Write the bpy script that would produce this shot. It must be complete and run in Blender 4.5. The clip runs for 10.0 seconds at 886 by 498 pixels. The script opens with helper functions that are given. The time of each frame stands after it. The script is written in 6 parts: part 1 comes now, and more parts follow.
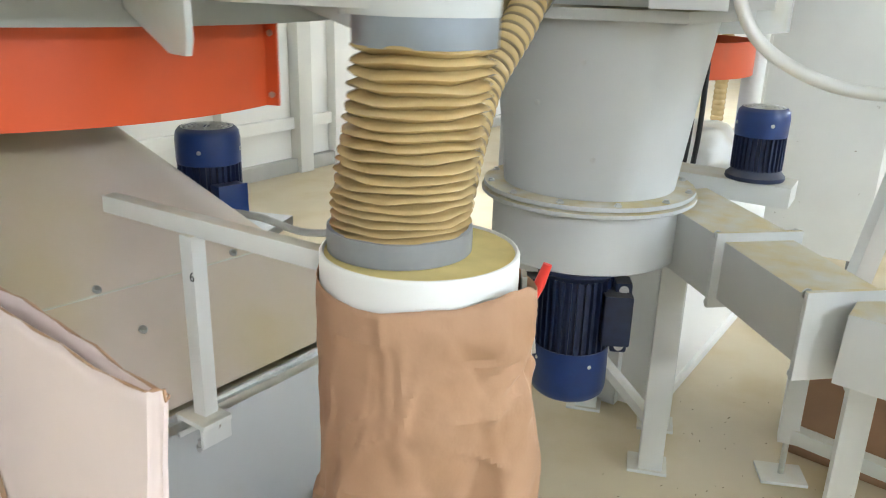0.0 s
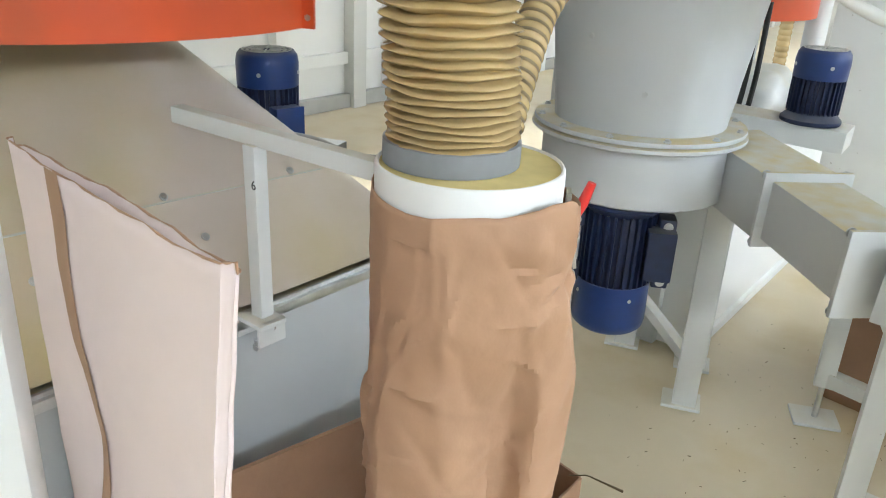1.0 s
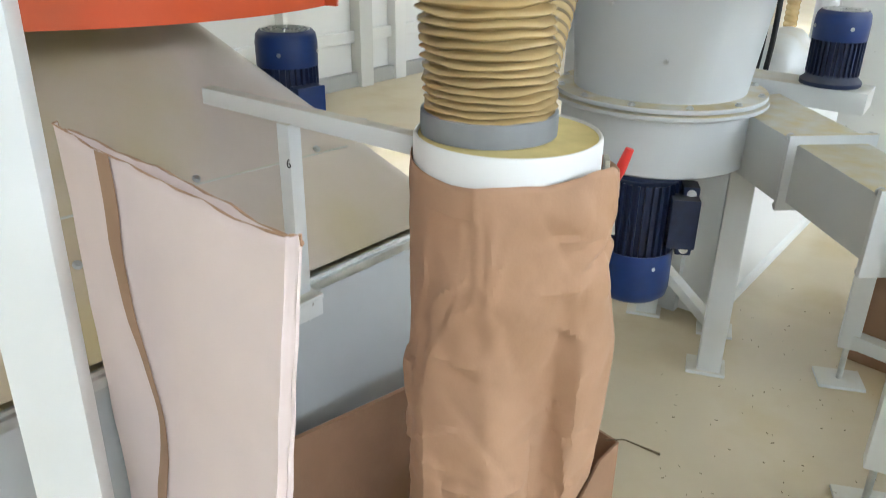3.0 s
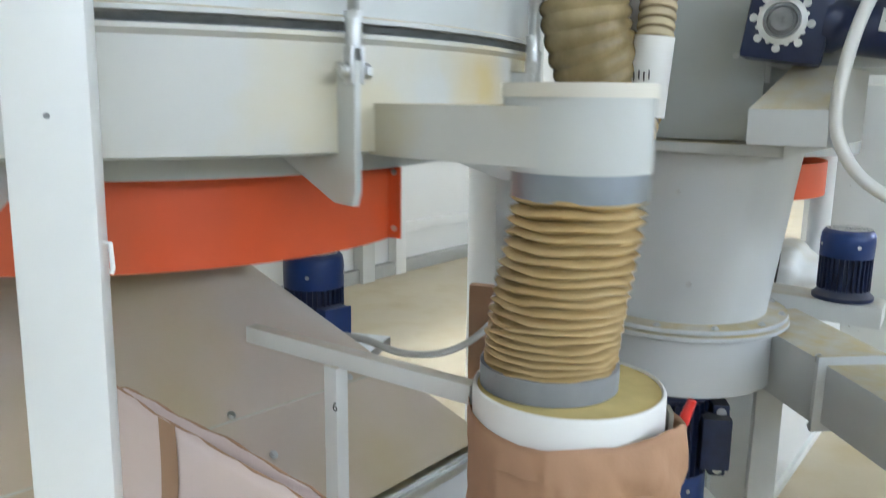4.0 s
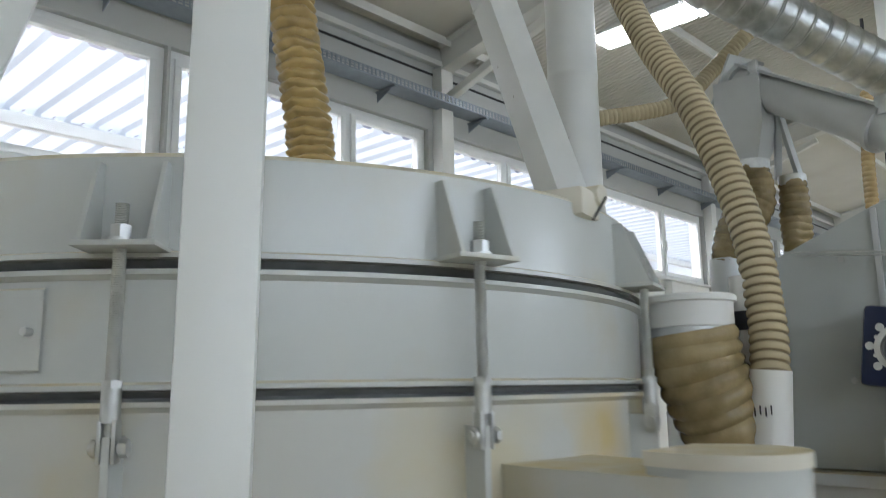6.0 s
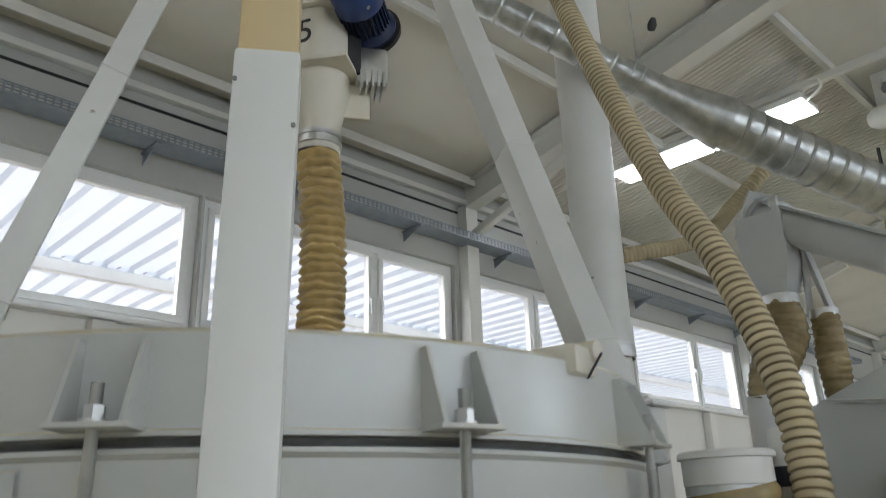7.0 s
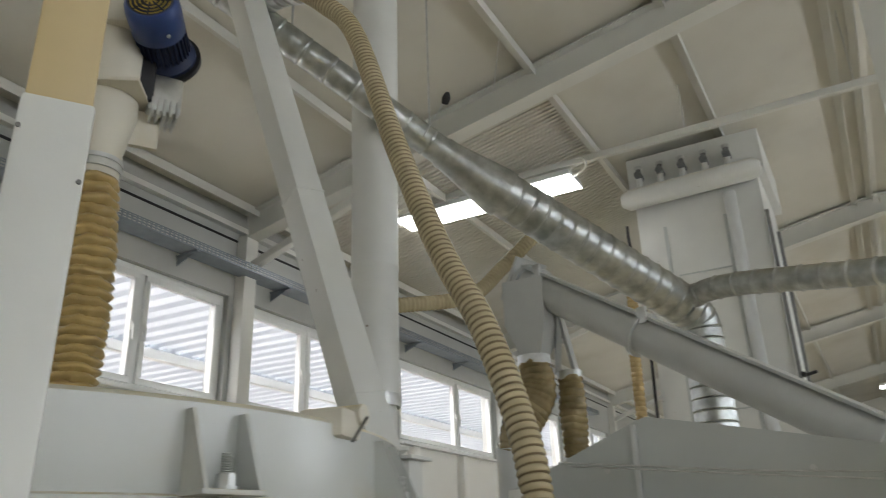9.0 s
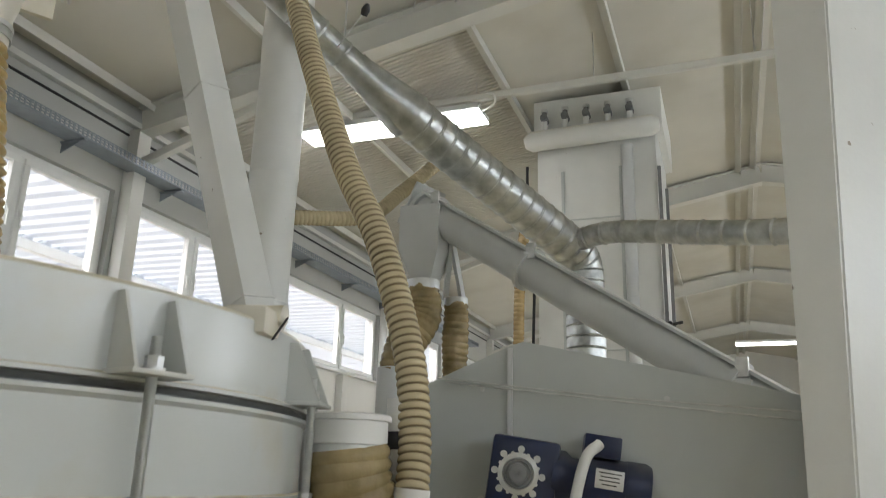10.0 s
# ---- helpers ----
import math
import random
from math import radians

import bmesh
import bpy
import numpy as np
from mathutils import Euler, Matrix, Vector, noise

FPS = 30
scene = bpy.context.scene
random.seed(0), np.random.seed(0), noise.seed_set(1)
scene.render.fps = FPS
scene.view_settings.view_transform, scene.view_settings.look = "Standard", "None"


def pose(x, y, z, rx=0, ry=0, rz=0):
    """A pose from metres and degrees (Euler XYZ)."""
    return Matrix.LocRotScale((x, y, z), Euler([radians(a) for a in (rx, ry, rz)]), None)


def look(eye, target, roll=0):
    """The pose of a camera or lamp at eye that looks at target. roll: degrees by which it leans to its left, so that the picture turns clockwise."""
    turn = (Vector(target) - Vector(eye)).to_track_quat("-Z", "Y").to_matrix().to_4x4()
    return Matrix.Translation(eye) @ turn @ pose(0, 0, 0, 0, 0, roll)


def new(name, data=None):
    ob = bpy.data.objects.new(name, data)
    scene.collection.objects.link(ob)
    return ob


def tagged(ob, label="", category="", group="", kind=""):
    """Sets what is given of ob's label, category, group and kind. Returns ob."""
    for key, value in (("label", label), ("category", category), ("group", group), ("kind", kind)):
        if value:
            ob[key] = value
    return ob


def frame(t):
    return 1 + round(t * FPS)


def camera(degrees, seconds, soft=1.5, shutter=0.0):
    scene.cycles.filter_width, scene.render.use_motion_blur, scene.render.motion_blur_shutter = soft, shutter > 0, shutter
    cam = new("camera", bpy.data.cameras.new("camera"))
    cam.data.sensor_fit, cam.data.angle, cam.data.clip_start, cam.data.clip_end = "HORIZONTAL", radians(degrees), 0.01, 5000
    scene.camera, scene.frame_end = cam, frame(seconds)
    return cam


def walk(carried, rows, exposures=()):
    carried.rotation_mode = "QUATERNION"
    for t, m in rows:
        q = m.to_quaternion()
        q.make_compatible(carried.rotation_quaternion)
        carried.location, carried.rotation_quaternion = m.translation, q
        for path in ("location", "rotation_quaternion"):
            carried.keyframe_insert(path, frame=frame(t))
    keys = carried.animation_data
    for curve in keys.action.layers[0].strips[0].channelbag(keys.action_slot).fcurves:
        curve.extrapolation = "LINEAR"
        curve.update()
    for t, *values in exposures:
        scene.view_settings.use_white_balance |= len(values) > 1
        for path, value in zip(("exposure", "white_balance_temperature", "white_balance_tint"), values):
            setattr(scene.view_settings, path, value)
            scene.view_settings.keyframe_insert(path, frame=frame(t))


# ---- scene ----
cam = camera(59.6, 10.0, soft=0.8, shutter=0.3)
PATH = [
    (0, (0.029, 0.054, 1.533), (-1.070, 1.598, 0.894), 1.5),
    (0.5, (0.049, 0.019, 1.515), (-1.089, 1.503, 0.806), 2.5),
    (1, (0.072, -0.006, 1.506), (-1.086, 1.429, 0.731), 2.8),
    (1.5, (0.062, -0.030, 1.491), (-1.077, 1.370, 0.628), 2.7),
    (2, (0.061, -0.051, 1.472), (-1.058, 1.306, 0.519), 2.0),
    (3.5, (-0.001, -0.060, 1.543), (-1.191, 1.416, 0.904), 0.5),
    (4, (-0.072, -0.097, 1.600), (-1.297, 1.438, 1.220), 0.6),
    (4.5, (-0.097, -0.117, 1.634), (-1.382, 1.404, 1.450), -0.5),
    (5, (-0.099, -0.129, 1.669), (-1.425, 1.369, 1.695), -1.0),
    (5.5, (-0.135, -0.140, 1.691), (-1.487, 1.321, 1.883), -1.0),
    (6, (-0.142, -0.143, 1.715), (-1.509, 1.273, 2.071), -0.9),
    (7.5, (-0.106, -0.161, 1.802), (-1.423, 1.133, 2.591), -2.2),
    (8, (-0.102, -0.172, 1.820), (-1.341, 1.170, 2.653), -2.0),
    (8.5, (-0.089, -0.175, 1.825), (-1.189, 1.289, 2.640), -2.1),
    (9, (-0.079, -0.208, 1.819), (-0.968, 1.424, 2.558), -1.9),
    (9.5, (-0.071, -0.234, 1.796), (-0.801, 1.501, 2.475), -0.1),
    (10, (-0.080, -0.230, 1.777), (-0.752, 1.568, 2.341), 1.7),
]
EXPOSURES = [(0, 2.08, 5950, 8), (1, 2.08, 5800, 8), (2, 2.02, 5950, 8), (3.5, 1.96, 5600, 8), (4.0, 1.70, 5550, 8), (4.5, 1.48, 5500, 8), (5.0, 1.47, 5800, 8), (5.5, 1.2, 5800, 8), (6.0, 0.86, 5800, 9),
             (7.5, 0.66, 6150, 10), (8.5, 0.62, 6250, 10), (9.0, 0.62, 6350, 10), (10.0, 0.86, 6350, 10)]
walk(cam, [(t, look(eye, target, roll)) for t, eye, target, roll in PATH], EXPOSURES)

# ---- world and light ----
world = bpy.data.worlds.new("sky")
scene.world = world
world.use_nodes = True
wn = world.node_tree.nodes
sky = wn.new("ShaderNodeTexSky")
sky.sky_type, sky.sun_disc = "NISHITA", False
sky.sun_elevation, sky.sun_rotation = radians(54.6), radians(230)
sky.air_density, sky.dust_density, sky.ozone_density = 0.3, 10.0, 0.0
wn["Background"].inputs["Strength"].default_value = 0.15
world.node_tree.links.new(sky.outputs["Color"], wn["Background"].inputs["Color"])
sun_data = bpy.data.lights.new("sun", "SUN")
sun_data.energy, sun_data.angle, sun_data.color = 1.7, radians(10), (1.0, 0.95, 0.88)
new("sun", sun_data).matrix_world = look((-6, -5, 11), (0, 0, 0))

SIFTER = Vector((-1.965, 1.05, 0.0))
WALL_X, EAST_X, SOUTH_Y, NORTH_Y = -4.85, 5.85, -6.0, 26.0
RIDGE_X = 0.5


def roof_z(x):
    return 5.86 - 0.19 * abs(x - RIDGE_X)


# ---- materials ----
def mat(name, color, rough=0.5, metal=0.0, grain=0.06, scale=8.0, bump=0.0, bump_scale=60.0, stain=None, stain_at=(0.55, 0.7),
        stain_scale=3.0, dust=None, dust_amount=0.8, coat=0.0, spread=0.0):
    m = bpy.data.materials.new(name)
    m.use_nodes = True
    n, l = m.node_tree.nodes, m.node_tree.links
    b = n["Principled BSDF"]
    geo = n.new("ShaderNodeNewGeometry")
    tex = n.new("ShaderNodeTexCoord")
    big = n.new("ShaderNodeTexNoise")
    big.inputs["Scale"].default_value, big.inputs["Detail"].default_value = scale, 6.0
    l.new(tex.outputs["Object"], big.inputs["Vector"])
    ramp = n.new("ShaderNodeMapRange")
    ramp.inputs["From Min"].default_value, ramp.inputs["From Max"].default_value = 0.3, 0.7
    ramp.inputs["To Min"].default_value, ramp.inputs["To Max"].default_value = 1.0 - grain, 1.0 + grain
    l.new(big.outputs["Fac"], ramp.inputs["Value"])
    mul = n.new("ShaderNodeMix")
    mul.data_type, mul.blend_type = "RGBA", "MULTIPLY"
    mul.inputs["Factor"].default_value = 1.0
    mul.inputs["A"].default_value = (*color, 1)
    l.new(ramp.outputs["Result"], mul.inputs["B"])
    out = mul.outputs["Result"]
    if spread:
        info = n.new("ShaderNodeObjectInfo")
        r2 = n.new("ShaderNodeMapRange")
        r2.inputs["To Min"].default_value, r2.inputs["To Max"].default_value = 1 - spread, 1 + spread
        l.new(info.outputs["Random"], r2.inputs["Value"])
        k = n.new("ShaderNodeMix")
        k.data_type, k.blend_type = "RGBA", "MULTIPLY"
        k.inputs["Factor"].default_value = 1.0
        l.new(out, k.inputs["A"])
        l.new(r2.outputs["Result"], k.inputs["B"])
        out = k.outputs["Result"]

    def layer(under, over, fac):
        k = n.new("ShaderNodeMix")
        k.data_type = "RGBA"
        l.new(fac, k.inputs["Factor"])
        l.new(under, k.inputs["A"])
        k.inputs["B"].default_value = (*over, 1)
        return k.outputs["Result"]

    if stain:
        sn = n.new("ShaderNodeTexNoise")
        sn.inputs["Scale"].default_value, sn.inputs["Detail"].default_value = stain_scale, 8.0
        l.new(geo.outputs["Position"], sn.inputs["Vector"])
        sr = n.new("ShaderNodeMapRange")
        sr.inputs["From Min"].default_value, sr.inputs["From Max"].default_value = stain_at
        l.new(sn.outputs["Fac"], sr.inputs["Value"])
        out = layer(out, stain, sr.outputs["Result"])
    rough_out = None
    if dust:
        sep = n.new("ShaderNodeSeparateXYZ")
        l.new(geo.outputs["Normal"], sep.inputs["Vector"])
        up = n.new("ShaderNodeMapRange")
        up.inputs["From Min"].default_value, up.inputs["From Max"].default_value = 0.35, 0.9
        up.inputs["To Max"].default_value = dust_amount
        l.new(sep.outputs["Z"], up.inputs["Value"])
        dn = n.new("ShaderNodeTexNoise")
        dn.inputs["Scale"].default_value, dn.inputs["Detail"].default_value = 14.0, 7.0
        l.new(geo.outputs["Position"], dn.inputs["Vector"])
        dm = n.new("ShaderNodeMath")
        dm.operation = "MULTIPLY_ADD"
        dm.use_clamp = True
        dm.inputs[1].default_value, dm.inputs[2].default_value = 2.0, -0.3
        l.new(dn.outputs["Fac"], dm.inputs[0])
        dd = n.new("ShaderNodeMath")
        dd.operation = "MULTIPLY"
        l.new(dm.outputs[0], dd.inputs[0])
        l.new(up.outputs["Result"], dd.inputs[1])
        out = layer(out, dust, dd.outputs[0])
        rr = n.new("ShaderNodeMapRange")
        rr.inputs["To Min"].default_value, rr.inputs["To Max"].default_value = rough, 0.95
        l.new(dd.outputs[0], rr.inputs["Value"])
        rough_out = rr.outputs["Result"]
    l.new(out, b.inputs["Base Color"])
    b.inputs["Roughness"].default_value = rough
    if rough_out:
        l.new(rough_out, b.inputs["Roughness"])
    b.inputs["Metallic"].default_value = metal
    b.inputs["Coat Weight"].default_value = coat
    if bump:
        bn = n.new("ShaderNodeTexNoise")
        bn.inputs["Scale"].default_value, bn.inputs["Detail"].default_value = bump_scale, 5.0
        l.new(tex.outputs["Object"], bn.inputs["Vector"])
        bp = n.new("ShaderNodeBump")
        bp.inputs["Strength"].default_value, bp.inputs["Distance"].default_value = bump, 0.01
        l.new(bn.outputs["Fac"], bp.inputs["Height"])
        l.new(bp.outputs["Normal"], b.inputs["Normal"])
    return m


FLOUR = (0.62, 0.52, 0.28)
M_WHITE = mat("white_machine_paint", (0.545, 0.565, 0.545), 0.20, grain=0.04, scale=3, bump=0.03, bump_scale=25, dust=FLOUR, dust_amount=0.75,
              stain=(0.52, 0.47, 0.33), stain_at=(0.54, 0.8), stain_scale=3.2)
M_WHITELOW = mat("floured_machine_paint", (0.555, 0.56, 0.525), 0.24, grain=0.03, scale=3, bump=0.03, bump_scale=25, dust=FLOUR, dust_amount=0.9,
                 stain=(0.60, 0.50, 0.24), stain_at=(0.46, 0.78), stain_scale=2.6)
M_IRON = mat("black_motor_flange", (0.02, 0.02, 0.022), 0.45, grain=0.2, scale=25)
M_CREAM = mat("dusty_cream_paint", (0.66, 0.63, 0.54), 0.4, grain=0.05, scale=4, dust=FLOUR, stain=(0.55, 0.45, 0.22), stain_at=(0.5, 0.8))
M_FRAME = mat("white_frame_paint", (0.70, 0.71, 0.685), 0.35, grain=0.03, scale=5, bump=0.03, dust=FLOUR, dust_amount=0.4,
              stain=(0.3, 0.27, 0.22), stain_at=(0.72, 0.76), stain_scale=22)
M_TAN = mat("yellowed_paint", (0.58, 0.46, 0.25), 0.45, grain=0.05, scale=5)
M_GREY = mat("grey_machine_paint", (0.51, 0.54, 0.53), 0.35, grain=0.04, scale=4, dust=FLOUR, dust_amount=0.8)
M_GREYLT = mat("light_grey_machine_paint", (0.598, 0.616, 0.616), 0.3, grain=0.03, scale=4, dust=FLOUR, dust_amount=0.9)
M_CONVEYOR = mat("conveyor_grey_paint", (0.55, 0.565, 0.555), 0.3, grain=0.05, scale=5, dust=(0.5, 0.47, 0.38), dust_amount=0.3)
M_STEELGREY = mat("painted_tank_grey", (0.50, 0.52, 0.52), 0.4, grain=0.05, scale=3, dust=FLOUR)
M_ORANGE = mat("orange_paint", (0.68, 0.10, 0.025), 0.35, grain=0.06, scale=4, stain=(0.5, 0.12, 0.05), stain_at=(0.5, 0.8))
M_SKIRT = mat("sheet_with_flour", (0.62, 0.53, 0.445), 0.34, 0.12, grain=0.05, scale=3, stain=(0.56, 0.46, 0.24), stain_at=(0.42, 0.7), stain_scale=1.7)
M_BLUE = mat("blue_motor_paint", (0.010, 0.038, 0.17), 0.35, grain=0.1, scale=20, coat=0.2, dust=(0.35, 0.34, 0.3), dust_amount=0.35)
M_GEAR = mat("dark_blue_gear_paint", (0.004, 0.012, 0.055), 0.35, grain=0.15, scale=20, coat=0.2, dust=(0.3, 0.29, 0.25), dust_amount=0.35)
M_NAVY = mat("dark_motor_iron", (0.010, 0.020, 0.065), 0.45, grain=0.2, scale=30, dust=(0.3, 0.28, 0.22), dust_amount=0.4)
M_BLACK = mat("black_rubber", (0.02, 0.02, 0.02), 0.6, grain=0.1, scale=20)
M_ZINC = mat("zinc_steel", (0.62, 0.63, 0.62), 0.35, 1.0, grain=0.12, scale=25, bump=0.05)
M_GALV = mat("galvanised_duct", (0.50, 0.52, 0.515), 0.33, 1.0, grain=0.26, scale=14, bump=0.06, bump_scale=22, dust=(0.45, 0.40, 0.27), dust_amount=0.55)
M_GASKET = mat("grey_seam", (0.20, 0.205, 0.205), 0.6, grain=0.15, scale=30)
M_HOSE = mat("tan_hose", (0.48, 0.355, 0.165), 0.27, grain=0.10, scale=12, bump=0.10, bump_scale=35, coat=0.35, stain=(0.42, 0.29, 0.12), stain_at=(0.5, 0.75), stain_scale=9)
M_HOSEOLD = mat("stained_hose", (0.45, 0.325, 0.125), 0.28, grain=0.12, scale=10, bump=0.1, bump_scale=35, coat=0.35, stain=(0.30, 0.21, 0.09), stain_at=(0.5, 0.8), stain_scale=8)
M_HOSEBAG = mat("brown_film_hose", (0.25, 0.19, 0.085), 0.22, grain=0.2, scale=14, bump=0.35, bump_scale=30, coat=0.5, stain=(0.42, 0.33, 0.17), stain_at=(0.45, 0.7), stain_scale=7)
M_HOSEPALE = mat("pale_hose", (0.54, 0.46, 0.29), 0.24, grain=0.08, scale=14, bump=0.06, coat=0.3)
# Brown that carries the shade in the pale sack's gusset fold.
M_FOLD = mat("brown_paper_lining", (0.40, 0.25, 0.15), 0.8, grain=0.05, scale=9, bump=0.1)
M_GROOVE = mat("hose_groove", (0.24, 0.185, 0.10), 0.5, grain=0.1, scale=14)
M_KRAFT = mat("kraft_paper", (0.44, 0.268, 0.16), 0.75, grain=0.05, scale=7, bump=0.22, bump_scale=26, stain=(0.40, 0.235, 0.13), stain_at=(0.5, 0.75), stain_scale=5)
M_PINK = mat("pale_paper", (0.77, 0.65, 0.615), 0.75, grain=0.03, scale=7, bump=0.12, bump_scale=22)
M_CARD = mat("cardboard", (0.34, 0.20, 0.115), 0.85, grain=0.08, scale=9, bump=0.1, bump_scale=60)
M_PLASTIC = mat("white_plastic", (0.78, 0.78, 0.75), 0.35, grain=0.02, scale=6)
M_SHEET = mat("floured_collar_top", (0.60, 0.49, 0.20), 0.8, grain=0.12, scale=16, bump=0.1)
M_RED = mat("red_plastic", (0.65, 0.03, 0.02), 0.4)
M_BRASS = mat("dull_galvanised", (0.48, 0.47, 0.38), 0.4, 0.8, grain=0.2, scale=30)
M_FLOOR = mat("epoxy_floor", (0.62, 0.53, 0.36), 0.33, grain=0.07, scale=1.3, bump=0.02, bump_scale=8, stain=(0.52, 0.41, 0.21), stain_at=(0.48, 0.78), stain_scale=2.6)
M_WALL = mat("white_wall_panel", (0.84, 0.84, 0.81), 0.5, grain=0.02, scale=1.5)
M_GREYWALL = mat("grey_wall_panel", (0.45, 0.46, 0.44), 0.55, grain=0.03, scale=1.5)
M_CEIL = mat("ceiling_panel", (0.62, 0.605, 0.545), 0.55, grain=0.05, scale=1.2, stain=(0.52, 0.495, 0.42), stain_at=(0.5, 0.8), stain_scale=0.9)
M_BEAM = mat("white_steel_beam", (0.66, 0.66, 0.62), 0.45, grain=0.03, scale=3)
M_TRAY = mat("galvanised_tray", (0.27, 0.30, 0.33), 0.45, 0.7, grain=0.08, scale=12)
M_PVC = mat("white_window_profile", (0.78, 0.79, 0.78), 0.3, grain=0.015, scale=6)
M_SKIRTING = mat("grey_skirting", (0.45, 0.45, 0.42), 0.5, grain=0.05, scale=6)
M_CANOPY = mat("pale_translucent_sheet", (0.80, 0.84, 0.88), 0.5, grain=0.05, scale=1.0)


def let_light_through(m, color, share):
    """Mixes diffuse transmission into a thin sheet."""
    n, l = m.node_tree.nodes, m.node_tree.links
    t = n.new("ShaderNodeBsdfTranslucent")
    t.inputs["Color"].default_value = (*color, 1)
    k = n.new("ShaderNodeMixShader")
    k.inputs[0].default_value = share
    l.new(n["Principled BSDF"].outputs[0], k.inputs[1])
    l.new(t.outputs[0], k.inputs[2])
    l.new(k.outputs[0], n["Material Output"].inputs["Surface"])


let_light_through(M_CANOPY, (0.64, 0.71, 0.79), 0.5)


def add_patch(m, centre, radius, color):
    """A cloudy spot of settled flour at one place on a thing."""
    nt = m.node_tree
    bsdf = next(n for n in nt.nodes if n.type == "BSDF_PRINCIPLED")
    src = bsdf.inputs["Base Color"].links[0].from_socket
    tc = nt.nodes.new("ShaderNodeTexCoord")
    dist = nt.nodes.new("ShaderNodeVectorMath")
    dist.operation = "DISTANCE"
    dist.inputs[1].default_value = centre
    cloud = nt.nodes.new("ShaderNodeTexNoise")
    cloud.inputs["Scale"].default_value = 9.0
    add = nt.nodes.new("ShaderNodeMath")
    add.operation = "MULTIPLY_ADD"
    add.inputs[1].default_value = radius * 0.9
    rng = nt.nodes.new("ShaderNodeMapRange")
    rng.inputs["From Min"].default_value, rng.inputs["From Max"].default_value = radius * 1.45, radius * 0.35
    rng.inputs["To Max"].default_value = 0.85
    mix = nt.nodes.new("ShaderNodeMix")
    mix.data_type = "RGBA"
    nt.links.new(tc.outputs["Object"], dist.inputs[0])
    nt.links.new(tc.outputs["Object"], cloud.inputs["Vector"])
    nt.links.new(cloud.outputs["Fac"], add.inputs[0])
    nt.links.new(dist.outputs["Value"], add.inputs[2])
    nt.links.new(add.outputs[0], rng.inputs["Value"])
    nt.links.new(rng.outputs["Result"], mix.inputs[0])
    nt.links.new(src, mix.inputs[6])
    mix.inputs[7].default_value = (*color, 1)
    nt.links.new(mix.outputs[2], bsdf.inputs["Base Color"])


add_patch(M_WHITELOW, (0.985, 0.11, 0.34), 0.15, (0.60, 0.45, 0.15))
M_INK = mat("black_ink", (0.03, 0.03, 0.03), 0.7)
M_DEBRIS = mat("grain_husks", (0.10, 0.07, 0.03), 0.9)
M_TAPE = mat("black_tape", (0.02, 0.02, 0.025), 0.4)
M_CABLE = mat("grey_cable", (0.42, 0.41, 0.37), 0.5)
M_YELLOW = mat("yellow_fan_grille", (0.55, 0.40, 0.06), 0.5)

M_GLASS = bpy.data.materials.new("window_glass")
M_GLASS.use_nodes = True
M_GLASS.node_tree.nodes["Principled BSDF"].inputs["Transmission Weight"].default_value = 1.0
M_GLASS.node_tree.nodes["Principled BSDF"].inputs["Roughness"].default_value = 0.0
M_GLASS.node_tree.nodes["Principled BSDF"].inputs["IOR"].default_value = 1.01


def glow(name, color, strength):
    m = bpy.data.materials.new(name)
    m.use_nodes = True
    b = m.node_tree.nodes["Principled BSDF"]
    b.inputs["Base Color"].default_value = (0.8, 0.8, 0.8, 1)
    b.inputs["Emission Color"].default_value = (*color, 1)
    b.inputs["Emission Strength"].default_value = strength
    return m


M_LAMP = glow("lamp_diffuser", (1.0, 0.98, 0.94), 5.0)


# ---- mesh helpers ----
def box(bm, c, s, rot=None, bevel=0.0):
    r = bmesh.ops.create_cube(bm, size=1.0)
    vs = r["verts"]
    m = Matrix.Translation(c) @ (rot.to_4x4() if rot else Matrix()) @ Matrix.Diagonal((*s, 1))
    bmesh.ops.transform(bm, matrix=m, verts=vs)
    if bevel:
        es = list({e for v in vs for e in v.link_edges})
        bmesh.ops.bevel(bm, geom=es, offset=bevel, segments=2, affect="EDGES", profile=0.6)
    return bm


def turn(deg):
    return Matrix.Rotation(radians(deg), 3, "Z")


def aim(d):
    return Vector(d).to_track_quat("Z", "Y").to_matrix()


def rod(bm, p, q, r, n=16, r2=None, caps=True):
    p, q = Vector(p), Vector(q)
    d = q - p
    m = Matrix.Translation((p + q) / 2) @ aim(d).to_4x4()
    bmesh.ops.create_cone(bm, cap_ends=caps, segments=n, radius1=r, radius2=r if r2 is None else r2, depth=d.length, matrix=m)
    return bm


def bar(bm, p, q, w, h, bevel=0.004, up=(0, 0, 1)):
    """A square tube from p to q, w wide across, h high."""
    p, q = Vector(p), Vector(q)
    d = (q - p).normalized()
    side = d.cross(Vector(up))
    side = side.normalized() if side.length > 1e-3 else Vector((1, 0, 0))
    top = side.cross(d)
    rot = Matrix((side, d, top)).transposed()
    return box(bm, (p + q) / 2, (w, (q - p).length, h), rot, bevel)


